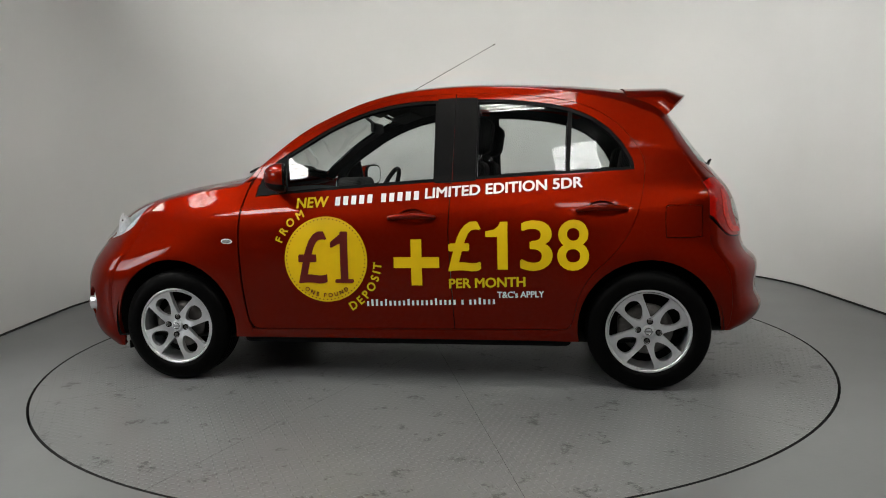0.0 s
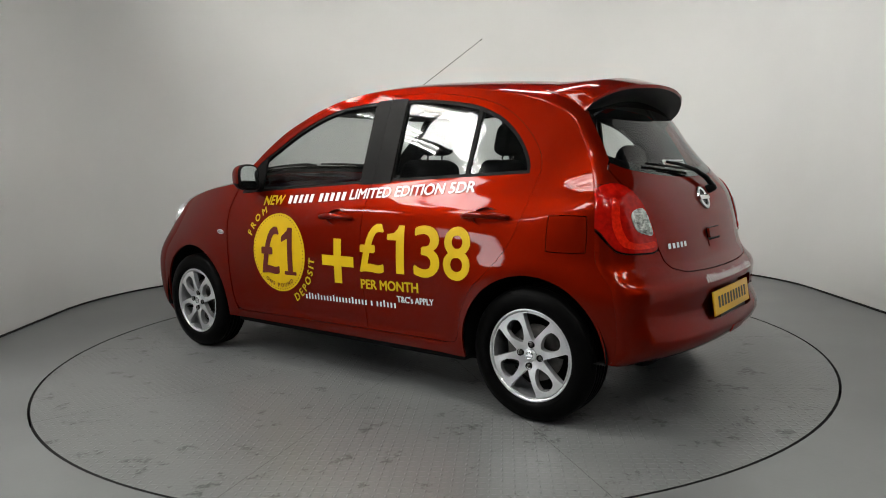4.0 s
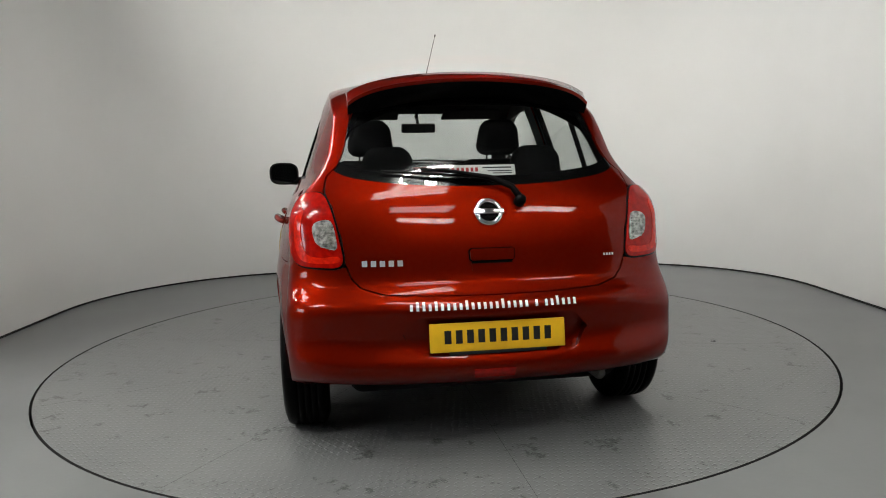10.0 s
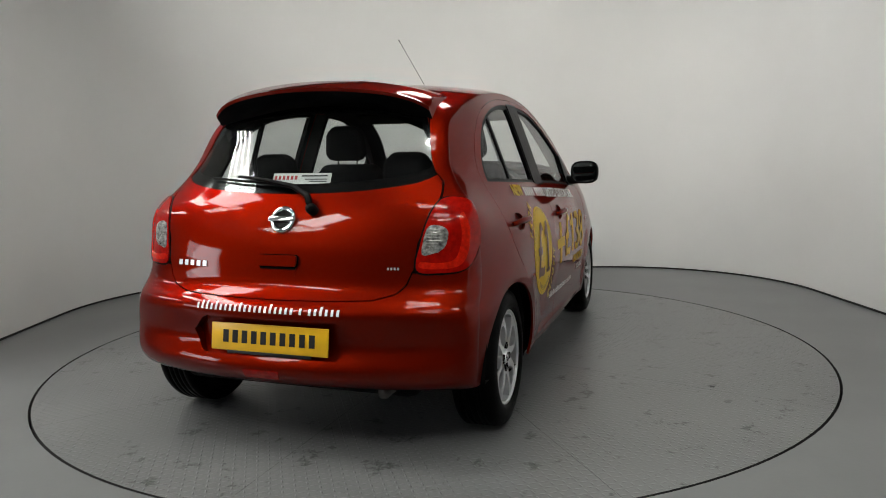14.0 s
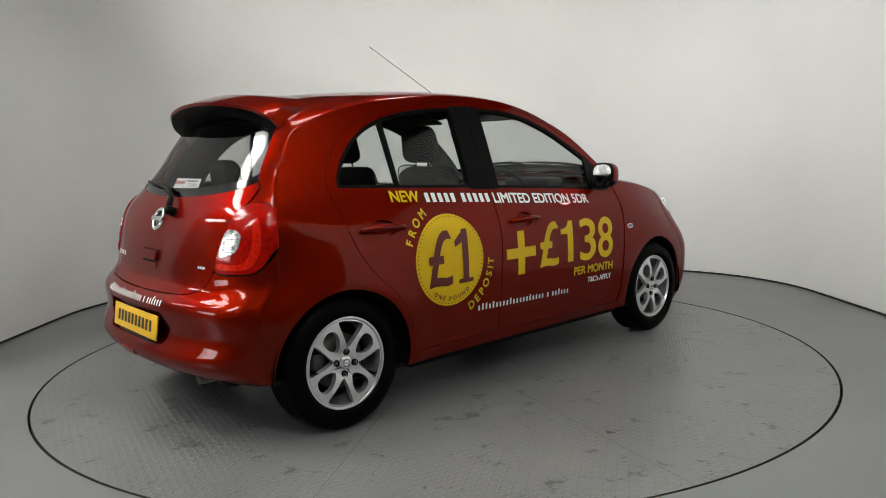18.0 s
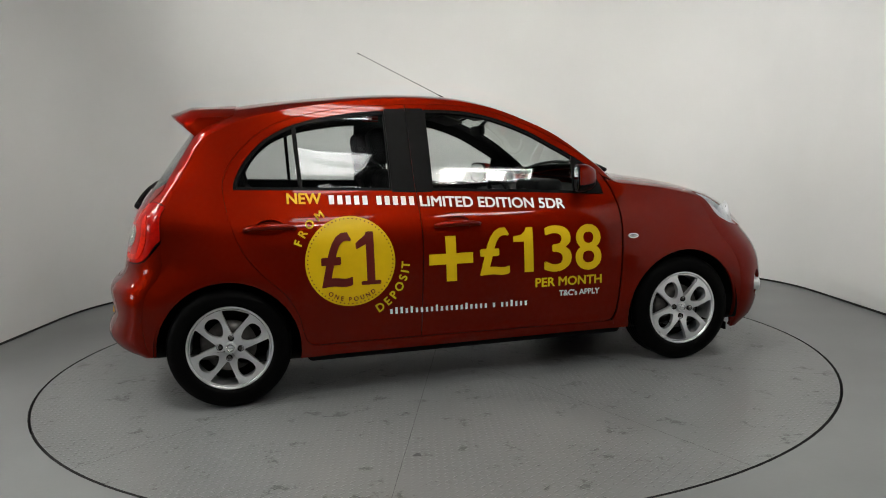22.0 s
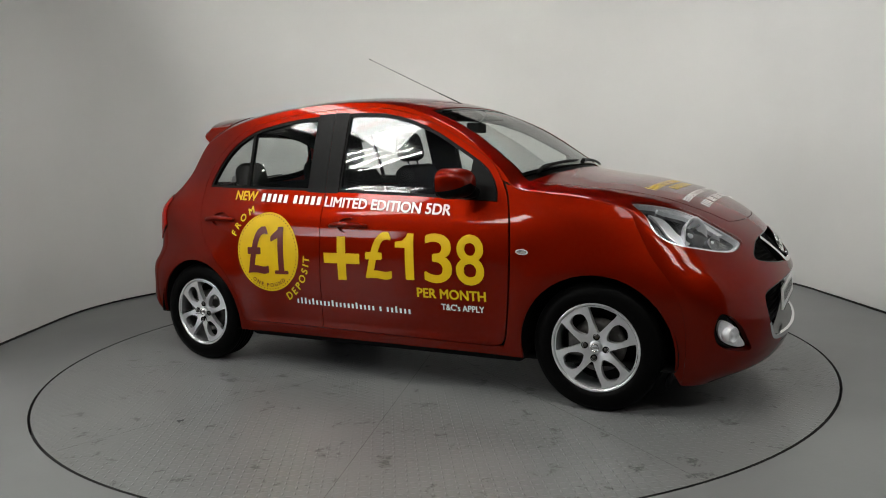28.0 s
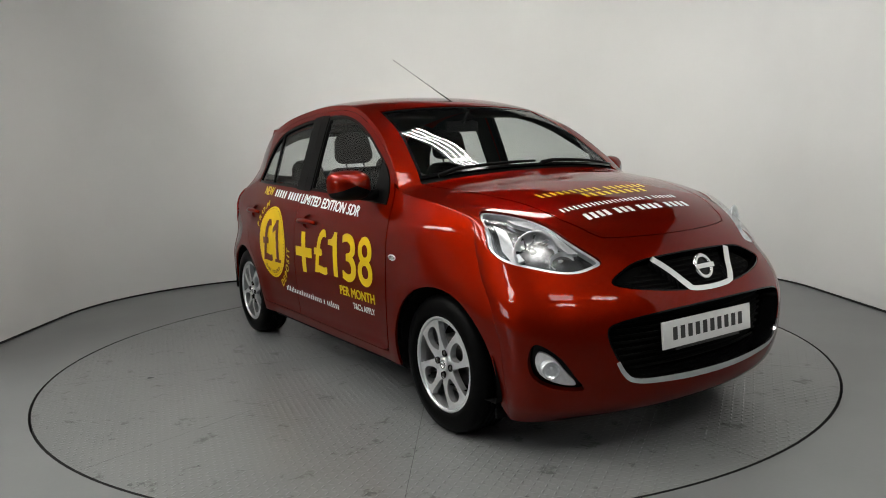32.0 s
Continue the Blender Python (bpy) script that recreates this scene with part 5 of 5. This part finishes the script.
# exhaust tip
v, fc = tube_mesh([(-1.50, -0.44, 0.245), (-1.735, -0.44, 0.248)], [0.024, 0.024], 16)
mesh_object("exhaust_tip", v, fc, STEEL, body, "short steel exhaust pipe")


# lettering on the doors
def text_flat(words, bold=0.012):
    """Letters as a flat triangle mesh, one unit high."""
    cu = bpy.data.curves.new("letters", "FONT")
    cu.body, cu.size, cu.offset, cu.resolution_u = words, 1.0, bold, 5
    ob = new("letters", cu)
    dg = bpy.context.evaluated_depsgraph_get()
    me = bpy.data.meshes.new_from_object(ob.evaluated_get(dg))
    bpy.data.objects.remove(ob)
    bpy.data.curves.remove(cu)
    bm = bmesh.new()
    bm.from_mesh(me)
    bpy.data.meshes.remove(me)
    bmesh.ops.remove_doubles(bm, verts=bm.verts, dist=1e-5)
    bmesh.ops.triangulate(bm, faces=bm.faces)
    return bm


def islands(bm):
    """The separate pieces of a flat mesh, as (points, faces)."""
    left, out = set(bm.verts), []
    while left:
        stack, seen = [left.pop()], []
        while stack:
            v = stack.pop()
            seen.append(v)
            for e in v.link_edges:
                w = e.other_vert(v)
                if w in left:
                    left.remove(w)
                    stack.append(w)
        idx = {v: k for k, v in enumerate(seen)}
        out.append(([tuple(v.co) for v in seen], [tuple(idx[v] for v in f.verts) for f in bm.faces if f.verts[0] in idx]))
    out.sort(key=lambda piece: min(p[0] for p in piece[0]))
    return out


def slice_cells(bm, fine, hi, zs):
    """Cut into cells so that the letters can follow the curved panel."""
    for axis, top in ((0, hi), (1, zs)):
        k = fine
        while k < top:
            co = Vector((k, 0, 0)) if axis == 0 else Vector((0, k, 0))
            no = Vector((1, 0, 0)) if axis == 0 else Vector((0, 1, 0))
            bmesh.ops.bisect_plane(bm, geom=bm.verts[:] + bm.edges[:] + bm.faces[:], plane_co=co, plane_no=no)
            k += fine
    bmesh.ops.triangulate(bm, faces=bm.faces)


def lay_letters(bm, place, bold, material, parent, label):
    """Each letter becomes a part; its strokes are thickened by thin layers set a little apart."""
    shifts = [(0, 0)] if not bold else [(bold, 0), (-bold, 0), (0, bold * 0.8), (0, -bold * 0.8), (bold * 0.7, bold * 0.6), (-bold * 0.7, -bold * 0.6)]
    for pts, fcs in islands(bm):
        verts, faces = [], []
        for k, (dx, dy) in enumerate(shifts):
            b = len(verts)
            for x, y, z in pts:
                p = Vector(place(x + dx, y + dy))
                p.y += math.copysign(0.00025 * k, p.y)
                verts.append(p)
            faces += [tuple(i + b for i in f) for f in fcs]
        mesh_object("letter", verts, faces, material, parent, label, smooth=False)
    bm.free()


def lettering(words, put, x0, x1, z0, cap, material, parent, slant=0.0, bold=0.014, fine=0.45, label="", ones=0):
    """Words fitted from x0 to x1 (in reading direction), with their capitals cap high, laid on put(x, z)."""
    bm = text_flat(words, 0.0)
    lo, hi = min(v.co.x for v in bm.verts), max(v.co.x for v in bm.verts)
    zs = max(v.co.y for v in bm.verts)
    if ones:
        # the built-in figure 1 is a bare stem: give it its flag, and its foot where it has one
        for pts, fcs in islands(bm):
            a, b = min(p[0] for p in pts), max(p[0] for p in pts)
            if b - a < 0.35 * zs:
                wd = b - a
                bm.faces.new([bm.verts.new((x, y, 0)) for x, y in ((a + 0.5 * wd, zs), (a - 0.22 * zs, zs * 0.80), (a - 0.22 * zs, zs * 0.70), (a + 0.5 * wd, zs * 0.82))])
                if ones > 1:
                    bm.faces.new([bm.verts.new((x, y, 0)) for x, y in ((a - 0.9 * wd, 0), (b + 0.9 * wd, 0), (b + 0.9 * wd, zs * 0.05), (a - 0.9 * wd, zs * 0.05))])
                    hi = max(hi, b + 0.9 * wd)
    slice_cells(bm, fine, hi, zs)

    def place(x, y):
        u = (x - lo) / (hi - lo)
        return put(x0 + (x1 - x0) * u, z0 + y / zs * cap + slant * u)

    lay_letters(bm, place, bold, material, parent, label)


def arc_lettering(words, put, cx, cz, r, a0, a1, h, material, parent, inwards, bold=0.022):
    """Letters set one by one round a circle, in the viewer's sense."""
    wide = {"I": 0.42, " ": 0.45, "M": 1.15, "O": 1.08, "D": 1.02, "U": 1.0, "N": 1.02}
    adv = [wide.get(ch, 0.88) for ch in words]
    mids = [sum(adv[:i]) + adv[i] / 2 for i in range(len(adv))]
    for i, ch in enumerate(words):
        if ch == " ":
            continue
        a = radians(a0 + (a1 - a0) * (mids[i] - mids[0]) / (mids[-1] - mids[0]))
        bm = text_flat(ch, 0.0)
        xs = [v.co.x for v in bm.verts]
        mid = (min(xs) + max(xs)) / 2
        up = (math.cos(a), math.sin(a)) if not inwards else (-math.cos(a), -math.sin(a))
        rt = (up[1], -up[0])

        def place(x, y):
            dx, dz = (x - mid) * h * 1.35, y * h * 1.4
            return put(cx + r * math.cos(a) + rt[0] * dx + up[0] * dz, cz + r * math.sin(a) + rt[1] * dx + up[1] * dz)

        lay_letters(bm, place, bold, material, parent, "")


# the body's flank on an even grid, for quick laying of letters
FLANK = half_width(*np.meshgrid(np.arange(-1.3, 1.305, 0.01), np.arange(0.2, 1.105, 0.01), indexing="ij")).tolist()


def flank_point(x, z, sign, off):
    gx, gz = (x + 1.3) / 0.01, (z - 0.2) / 0.01
    i, k = int(gx), int(gz)
    fx, fz = gx - i, gz - k
    a, b, c, d = FLANK[i][k], FLANK[i + 1][k], FLANK[i][k + 1], FLANK[i + 1][k + 1]
    y = (a * (1 - fx) + b * fx) * (1 - fz) + (c * (1 - fx) + d * fx) * fz
    n = Vector((-(b - a + d - c) / 0.02, 1.0, -(c - a + d - b) / 0.02)).normalized()
    return Vector((x + n.x * off, sign * (y + n.y * off), z + n.z * off))


for sign in (1, -1):
    # v runs to the viewer's right: towards the tail on the left side, towards the nose on the right side
    def put(v, z, off=0.0022, s=sign):
        return flank_point(-s * v, z, s, off)

    def put_high(v, z):
        return put(v, z, 0.0042)

    if sign > 0:
        C0, C1, CR = -0.366, 0.616, 0.217
        lines = dict(new=(-0.521, -0.359, 0.876, 0.006), name=(-0.328, 0.120, 0.886, 0.024), lim=(0.145, 0.915, 0.914, 0.042), price=(0.262, 0.944, 0.563, 0.004), per=(0.266, 0.638, 0.472, 0.010),
                     web=(-0.166, 0.496, 0.378, 0.014), tc=(0.502, 0.729, 0.424, 0.005), plus=(0.102, 0.600))
        slope = 0.055
    else:
        C0, C1, CR = -0.630, 0.670, 0.220
        lines = dict(new=(-0.915, -0.752, 0.962, -0.008), name=(-0.722, -0.281, 0.950, -0.024), lim=(-0.257, 0.516, 0.922, -0.046), price=(0.028, 0.707, 0.560, -0.010), per=(0.332, 0.707, 0.472, -0.003),
                     web=(-0.451, 0.290, 0.392, -0.014), tc=(0.465, 0.696, 0.414, -0.002), plus=(-0.122, 0.652))
        slope = -0.06
    doors = [o for o in body.children if o.name.startswith("front_door")][0 if sign > 0 else 1], [o for o in body.children if o.name.startswith("rear_door")][0 if sign > 0 else 1]
    near, far = doors if sign > 0 else doors[::-1]
    x0, x1, z0, sl = lines["new"]
    lettering("NEW", put, x0, x1, z0, 0.049, YELLOW, near, sl, bold=0.030, label="yellow lettering")
    x0, x1, z0, sl = lines["name"]
    bars([(a, b, c + (a - x0) / (x1 - x0) * sl, d) for a, b, c, d in letter_rows([5, 5], x0, x1, z0, 0.043)], put, WHITE, near, "letter_bars", "white letter bars")
    x0, x1, z0, sl = lines["lim"]
    lettering("LIMITED EDITION 5DR", put, x0, x1, z0, 0.049, WHITE, far, sl, bold=0.030, label="white lettering")
    x0, x1, z0, sl = lines["price"]
    wide = x1 - x0
    for ch, a, b in (("£", 0.008, 0.232), ("3", 0.528, 0.738), ("8", 0.786, 0.992)):
        lettering(ch, put, x0 + a * wide, x0 + b * wide, z0 + sl * a, 0.232, YELLOW, far, sl * (b - a), bold=0.016, fine=0.20, label="large yellow price figure")
    one = [(0.430, 0), (0.430, 1), (0.378, 1), (0.366, 0.92), (0.335, 0.84), (0.272, 0.81), (0.272, 0.69), (0.357, 0.69), (0.357, 0)]
    panel("letter", [[(-sign * (x0 + a * wide), z0 + sl * a + 0.232 * b) for a, b in one]], side_of(sign), YELLOW, far, "large yellow price figure", step=0.03, off=0.0022, rim=0.001)
    x0, x1, z0, sl = lines["per"]
    lettering("PER MONTH", put, x0, x1, z0, 0.046, YELLOW, far, sl, bold=0.030, label="yellow lettering")
    x0, x1, z0, sl = lines["tc"]
    lettering("T&C's APPLY", put, x0, x1, z0, 0.031, WHITE, far, sl, bold=0.026, label="white lettering")
    x0, x1, z0, sl = lines["web"]
    bars([(a, b, c + (a - x0) / (x1 - x0) * sl, d) for a, b, c, d in letter_rows([20, 1, 6], x0, x1, z0, 0.034, True, 0)], put, WHITE, far, "letter_bars", "white letter bars")
    px, pz = lines["plus"]
    plus = [(px - 0.115, pz - 0.027), (px - 0.027, pz - 0.027), (px - 0.027, pz - 0.115), (px + 0.027, pz - 0.115), (px + 0.027, pz - 0.027), (px + 0.115, pz - 0.027), (px + 0.115, pz + 0.027),
            (px + 0.027, pz + 0.027), (px + 0.027, pz + 0.115), (px - 0.027, pz + 0.115), (px - 0.027, pz + 0.027), (px - 0.115, pz + 0.027)]
    panel("plus_sign", [[(-sign * a, b) for a, b in plus]], side_of(sign), YELLOW, near if sign > 0 else far, "yellow plus sign", step=0.03, off=0.0022, rim=0.001)
    disc = panel("round_sticker", [ellipse(-sign * C0, C1, CR, CR, 72)], side_of(sign), YELLOW, near, "round yellow sticker with red lettering", step=0.03, off=0.0020, rim=0.001)
    lettering("£1", put_high, C0 - 0.142, C0 + 0.142, C1 - 0.115, 0.255, REDVINYL, disc, 0.0, bold=0.012, fine=0.20, ones=2)
    arc_lettering("ONE POUND", put_high, C0, C1, CR - 0.024, -124, -56, 0.022, REDVINYL, disc, True)
    dots = []
    for k in range(64):
        a = 2 * math.pi * k / 64
        dots.append((C0 + (CR - 0.012) * math.cos(a), C1 + (CR - 0.012) * math.sin(a)))
    verts, faces = [], []
    for dx, dz in dots:
        b = len(verts)
        verts += [put_high(dx + 0.0036 * math.cos(q * math.pi / 3), dz + 0.0036 * math.sin(q * math.pi / 3)) for q in range(6)]
        faces.append(tuple(range(b, b + 6)) if sign < 0 else tuple(range(b + 5, b - 1, -1)))
    tagged(mesh_object("dot_ring", verts, faces, REDVINYL, disc, "ring of small red dots", smooth=False), kind="stuff")
    arc_lettering("FROM", put, C0, C1, CR + 0.028, 157, 121, 0.040, YELLOW, near, False, 0.032)
    arc_lettering("DEPOSIT", put, C0, C1, CR + 0.074, -60, -7, 0.042, YELLOW, near, True, 0.032)

# writing on the bonnet
def on_bonnet(y, x):
    return wrap_point(by_xy([(x, y)])[0], 0.002)[0]


bars([(a, b, 1.405, -0.044 if k else -0.052) for k, (a, b, c, d) in enumerate(letter_rows([10, 7], -0.40, 0.26, 0, 0, True, 3))], on_bonnet, YELLOW, body)
bars([(a, b, 1.470, -0.046) for a, b, c, d in letter_rows([9], -0.20, 0.20, 0, 0, True, 5)], on_bonnet, YELLOW, body)
bars([(a, b, 1.560, -0.030) for a, b, c, d in letter_rows([20, 1, 6], -0.42, 0.28, 0, 0, True, 6)], on_bonnet, WHITE, body)
bars([(a, b, 1.640, -0.040) for a, b, c, d in letter_rows([4, 3, 4, 4], -0.36, 0.27, 0, 0, False, 8)], on_bonnet, WHITE, body)


# ---- the car: cabin ----
def seat(y, x, rear=False):
    root = new("seat" if not rear else "rear_seat")
    root.parent = body
    w = 0.24 if not rear else 0.56
    bm = bmesh.new()
    box(bm, x - 0.10, x + 0.42, y - w, y + w, 0.42, 0.58, 0.05)
    part("cushion", bm, CLOTH, root)
    bm = bmesh.new()
    box(bm, -0.07, 0.07, -w, w, 0.0, 0.60 if not rear else 0.52, 0.055)
    for v in bm.verts:
        t = v.co.z / 0.6
        v.co.y *= 1 - 0.22 * max(0, t - 0.4) / 0.6 if not rear else 1
    bmesh.ops.transform(bm, matrix=Matrix.Translation((x - 0.10, y, 0.54)) @ Matrix.Rotation(radians(-20), 4, "Y"), verts=bm.verts)
    part("backrest", bm, CLOTH, root)
    for hy in ([0.0] if not rear else [-0.34, 0.34]):
        bm = bmesh.new()
        box(bm, -0.055, 0.055, -0.125, 0.125, 0.0, 0.20, 0.052)
        for v in bm.verts:
            v.co.y *= 1.0 - 0.30 * max(0.0, v.co.z - 0.06) ** 2 / 0.02
        top = Matrix.Translation((x - 0.10, y + hy, 0.54)) @ Matrix.Rotation(radians(-20), 4, "Y") @ Matrix.Translation((0, 0, 0.63 if not rear else 0.46))
        bmesh.ops.transform(bm, matrix=top @ Matrix.Rotation(radians(10), 4, "Y"), verts=bm.verts)
        hr = part("headrest", bm, CLOTH, root)
        for py in (-0.06, 0.06):
            v, fc = tube_mesh([top @ Vector((0, py, -0.07)), top @ Vector((0, py, 0.02))], 0.006, 6)
            mesh_object("headrest_post", v, fc, CHROME, root)


seat(0.36, -0.06)
seat(-0.36, -0.06)
seat(0.0, -0.90, True)
# dashboard, steering wheel, console
bm = bmesh.new()
box(bm, 0.42, 0.98, -0.68, 0.68, 0.60, 0.97, 0.08)
for v in bm.verts:
    if v.co.z > 0.9 and v.co.x < 0.6:
        v.co.z -= 0.03
dash = part("dashboard", bm, TRIM, body, "dark grey moulded dashboard")
bm = bmesh.new()
box(bm, 0.46, 0.62, -0.56, -0.18, 0.93, 1.02, 0.035)
part("instrument_hood", bm, TRIM, dash)
mm = Matrix.Translation((0.33, -0.36, 0.90)) @ Matrix.Rotation(radians(-24), 4, "Y")
ringpts = [(0.0, 0.185 * math.cos(2 * math.pi * k / 40), 0.185 * math.sin(2 * math.pi * k / 40)) for k in range(41)]
v, fc = tube_mesh(ringpts, 0.015, 10)
sw = mesh_object("steering_wheel", [mm @ Vector(q) for q in v], fc, TRIM, body, "black steering wheel")
bm = bmesh.new()
box(bm, -0.02, 0.03, -0.08, 0.08, -0.06, 0.05, 0.02)
box(bm, -0.01, 0.01, -0.18, 0.18, -0.02, 0.02, 0.008)
box(bm, -0.01, 0.01, -0.02, 0.02, -0.18, 0.0, 0.008)
bmesh.ops.transform(bm, matrix=mm, verts=bm.verts)
part("wheel_boss", bm, TRIM, sw)
v, fc = tube_mesh([mm @ Vector((0.03, 0, 0)), mm @ Vector((0.25, 0, -0.05))], 0.035, 10)
mesh_object("column", v, fc, TRIM, sw)
bm = bmesh.new()
box(bm, 0.275, 0.305, -0.11, 0.11, 1.285, 1.345, 0.012)
rv = part("rear_view_mirror", bm, TRIM, body, "black rear-view mirror")
v, fc = tube_mesh([(0.295, 0, 1.33), (0.36, 0, 1.385)], 0.01, 8)
mesh_object("mirror_stem", v, fc, TRIM, rv)
# sun visors
for y in (0.33, -0.33):
    bm = bmesh.new()
    box(bm, -0.07, 0.07, -0.19, 0.19, -0.008, 0.008, 0.006)
    bmesh.ops.transform(bm, matrix=Matrix.Translation((0.17, y, 1.395)) @ Matrix.Rotation(radians(20), 4, "Y"), verts=bm.verts)
    part("sun_visor", bm, LINER, body)
# linings
panel("roof_lining", [by_us([(14.7, s) for s in np.linspace(-0.97, 0.97, 14)] + [(20.7, s) for s in np.linspace(0.95, -0.95, 14)])], wrap, LINER, body, "pale grey roof lining", step=0.06, off=-0.035, rim=0)
for sign in (1, -1):
    f = side_of(sign)
    panel("door_card", [[(0.80, 0.30), (0.80, 0.93), (-0.26, 0.975), (-0.26, 0.30)]], f, TRIM, body, step=0.06, off=-0.07, rim=0.05)
    panel("door_card", [[(-0.28, 0.30), (-0.28, 0.98), (-1.18, 1.01), (-1.05, 0.66), (-0.86, 0.45), (-0.86, 0.30)]], f, TRIM, body, step=0.06, off=-0.07, rim=0.05)
    panel("pillar_lining", [[(-0.22, 0.98), (-0.24, 1.42), (-0.36, 1.42), (-0.36, 0.98)]], f, TRIM, body, step=0.05, off=-0.035, rim=0.0)
    panel("pillar_lining", [[(-1.19, 0.98), (-1.18, 1.12), (-1.06, 1.27), (-0.9, 1.37), (-1.0, 1.40), (-1.18, 1.35), (-1.30, 1.26), (-1.42, 1.05), (-1.45, 0.98)]], f, TRIM, body, step=0.05, off=-0.03, rim=0.0)
    panel("window_lining", [shrink(FW, -0.045), shrink(FW, 0.008)], f, TRIM, body, step=0.04, off=-0.019, rim=0.0)
    panel("window_lining", [shrink(RW, -0.045), shrink(RW, 0.008)], f, TRIM, body, step=0.04, off=-0.019, rim=0.0)
    panel("pillar_lining", [by_us([(u, 1.0 * sign) for u in np.linspace(11.2, 14.7, 20)] + [(u, 0.845 * sign) for u in np.linspace(14.7, 11.2, 20)])], wrap, TRIM, body, step=0.04, off=-0.016, rim=0.0)
# parcel shelf and the sheet on it
bm = bmesh.new()
box(bm, -1.50, -1.02, -0.56, 0.56, 0.93, 0.955, 0.008)
part("parcel_shelf", bm, TRIM, body)
bm = bmesh.new()
box(bm, -0.002, 0.002, -0.115, 0.155, 0.0, 0.050)
mm = Matrix.Translation((-1.555, -0.03, 1.040)) @ Matrix.Rotation(radians(26), 4, "Y")
bmesh.ops.transform(bm, matrix=mm, verts=bm.verts)
sheet = part("window_card", bm, PLATEWHITE, body, "white dealer card in the rear window", smooth=False)
bars(letter_rows([6], 0.150, 0.035, 0.020, 0.018), lambda y, z: mm @ Vector((-0.004, y, z)), mat("red_ink", (0.45, 0.02, 0.03), 0.4), sheet, "card_bars", "dark red bars")
bars([(0.02, -0.10, 0.034, 0.006), (0.0, -0.10, 0.020, 0.004), (-0.02, -0.10, 0.010, 0.004)], lambda y, z: mm @ Vector((-0.004, y, z)), INK, sheet, "card_lines")


def motions():
    """The turntable turns steadily, and the car with it."""
    knots = ((0, 3.5, 7, 10, 12, 14, 17, 20, 24, 28, 32), (169.79, 144.75, 119.92, 98.62, 84.33, 70.05, 48.64, 27.37, -1.10, -29.45, -57.55))
    turn = [(float(t), pose(0, 0, 0, 0, 0, float(spline(*knots, t)))) for t in range(0, 33)]
    walk(car, turn)
    walk(turntable, turn)


motions()
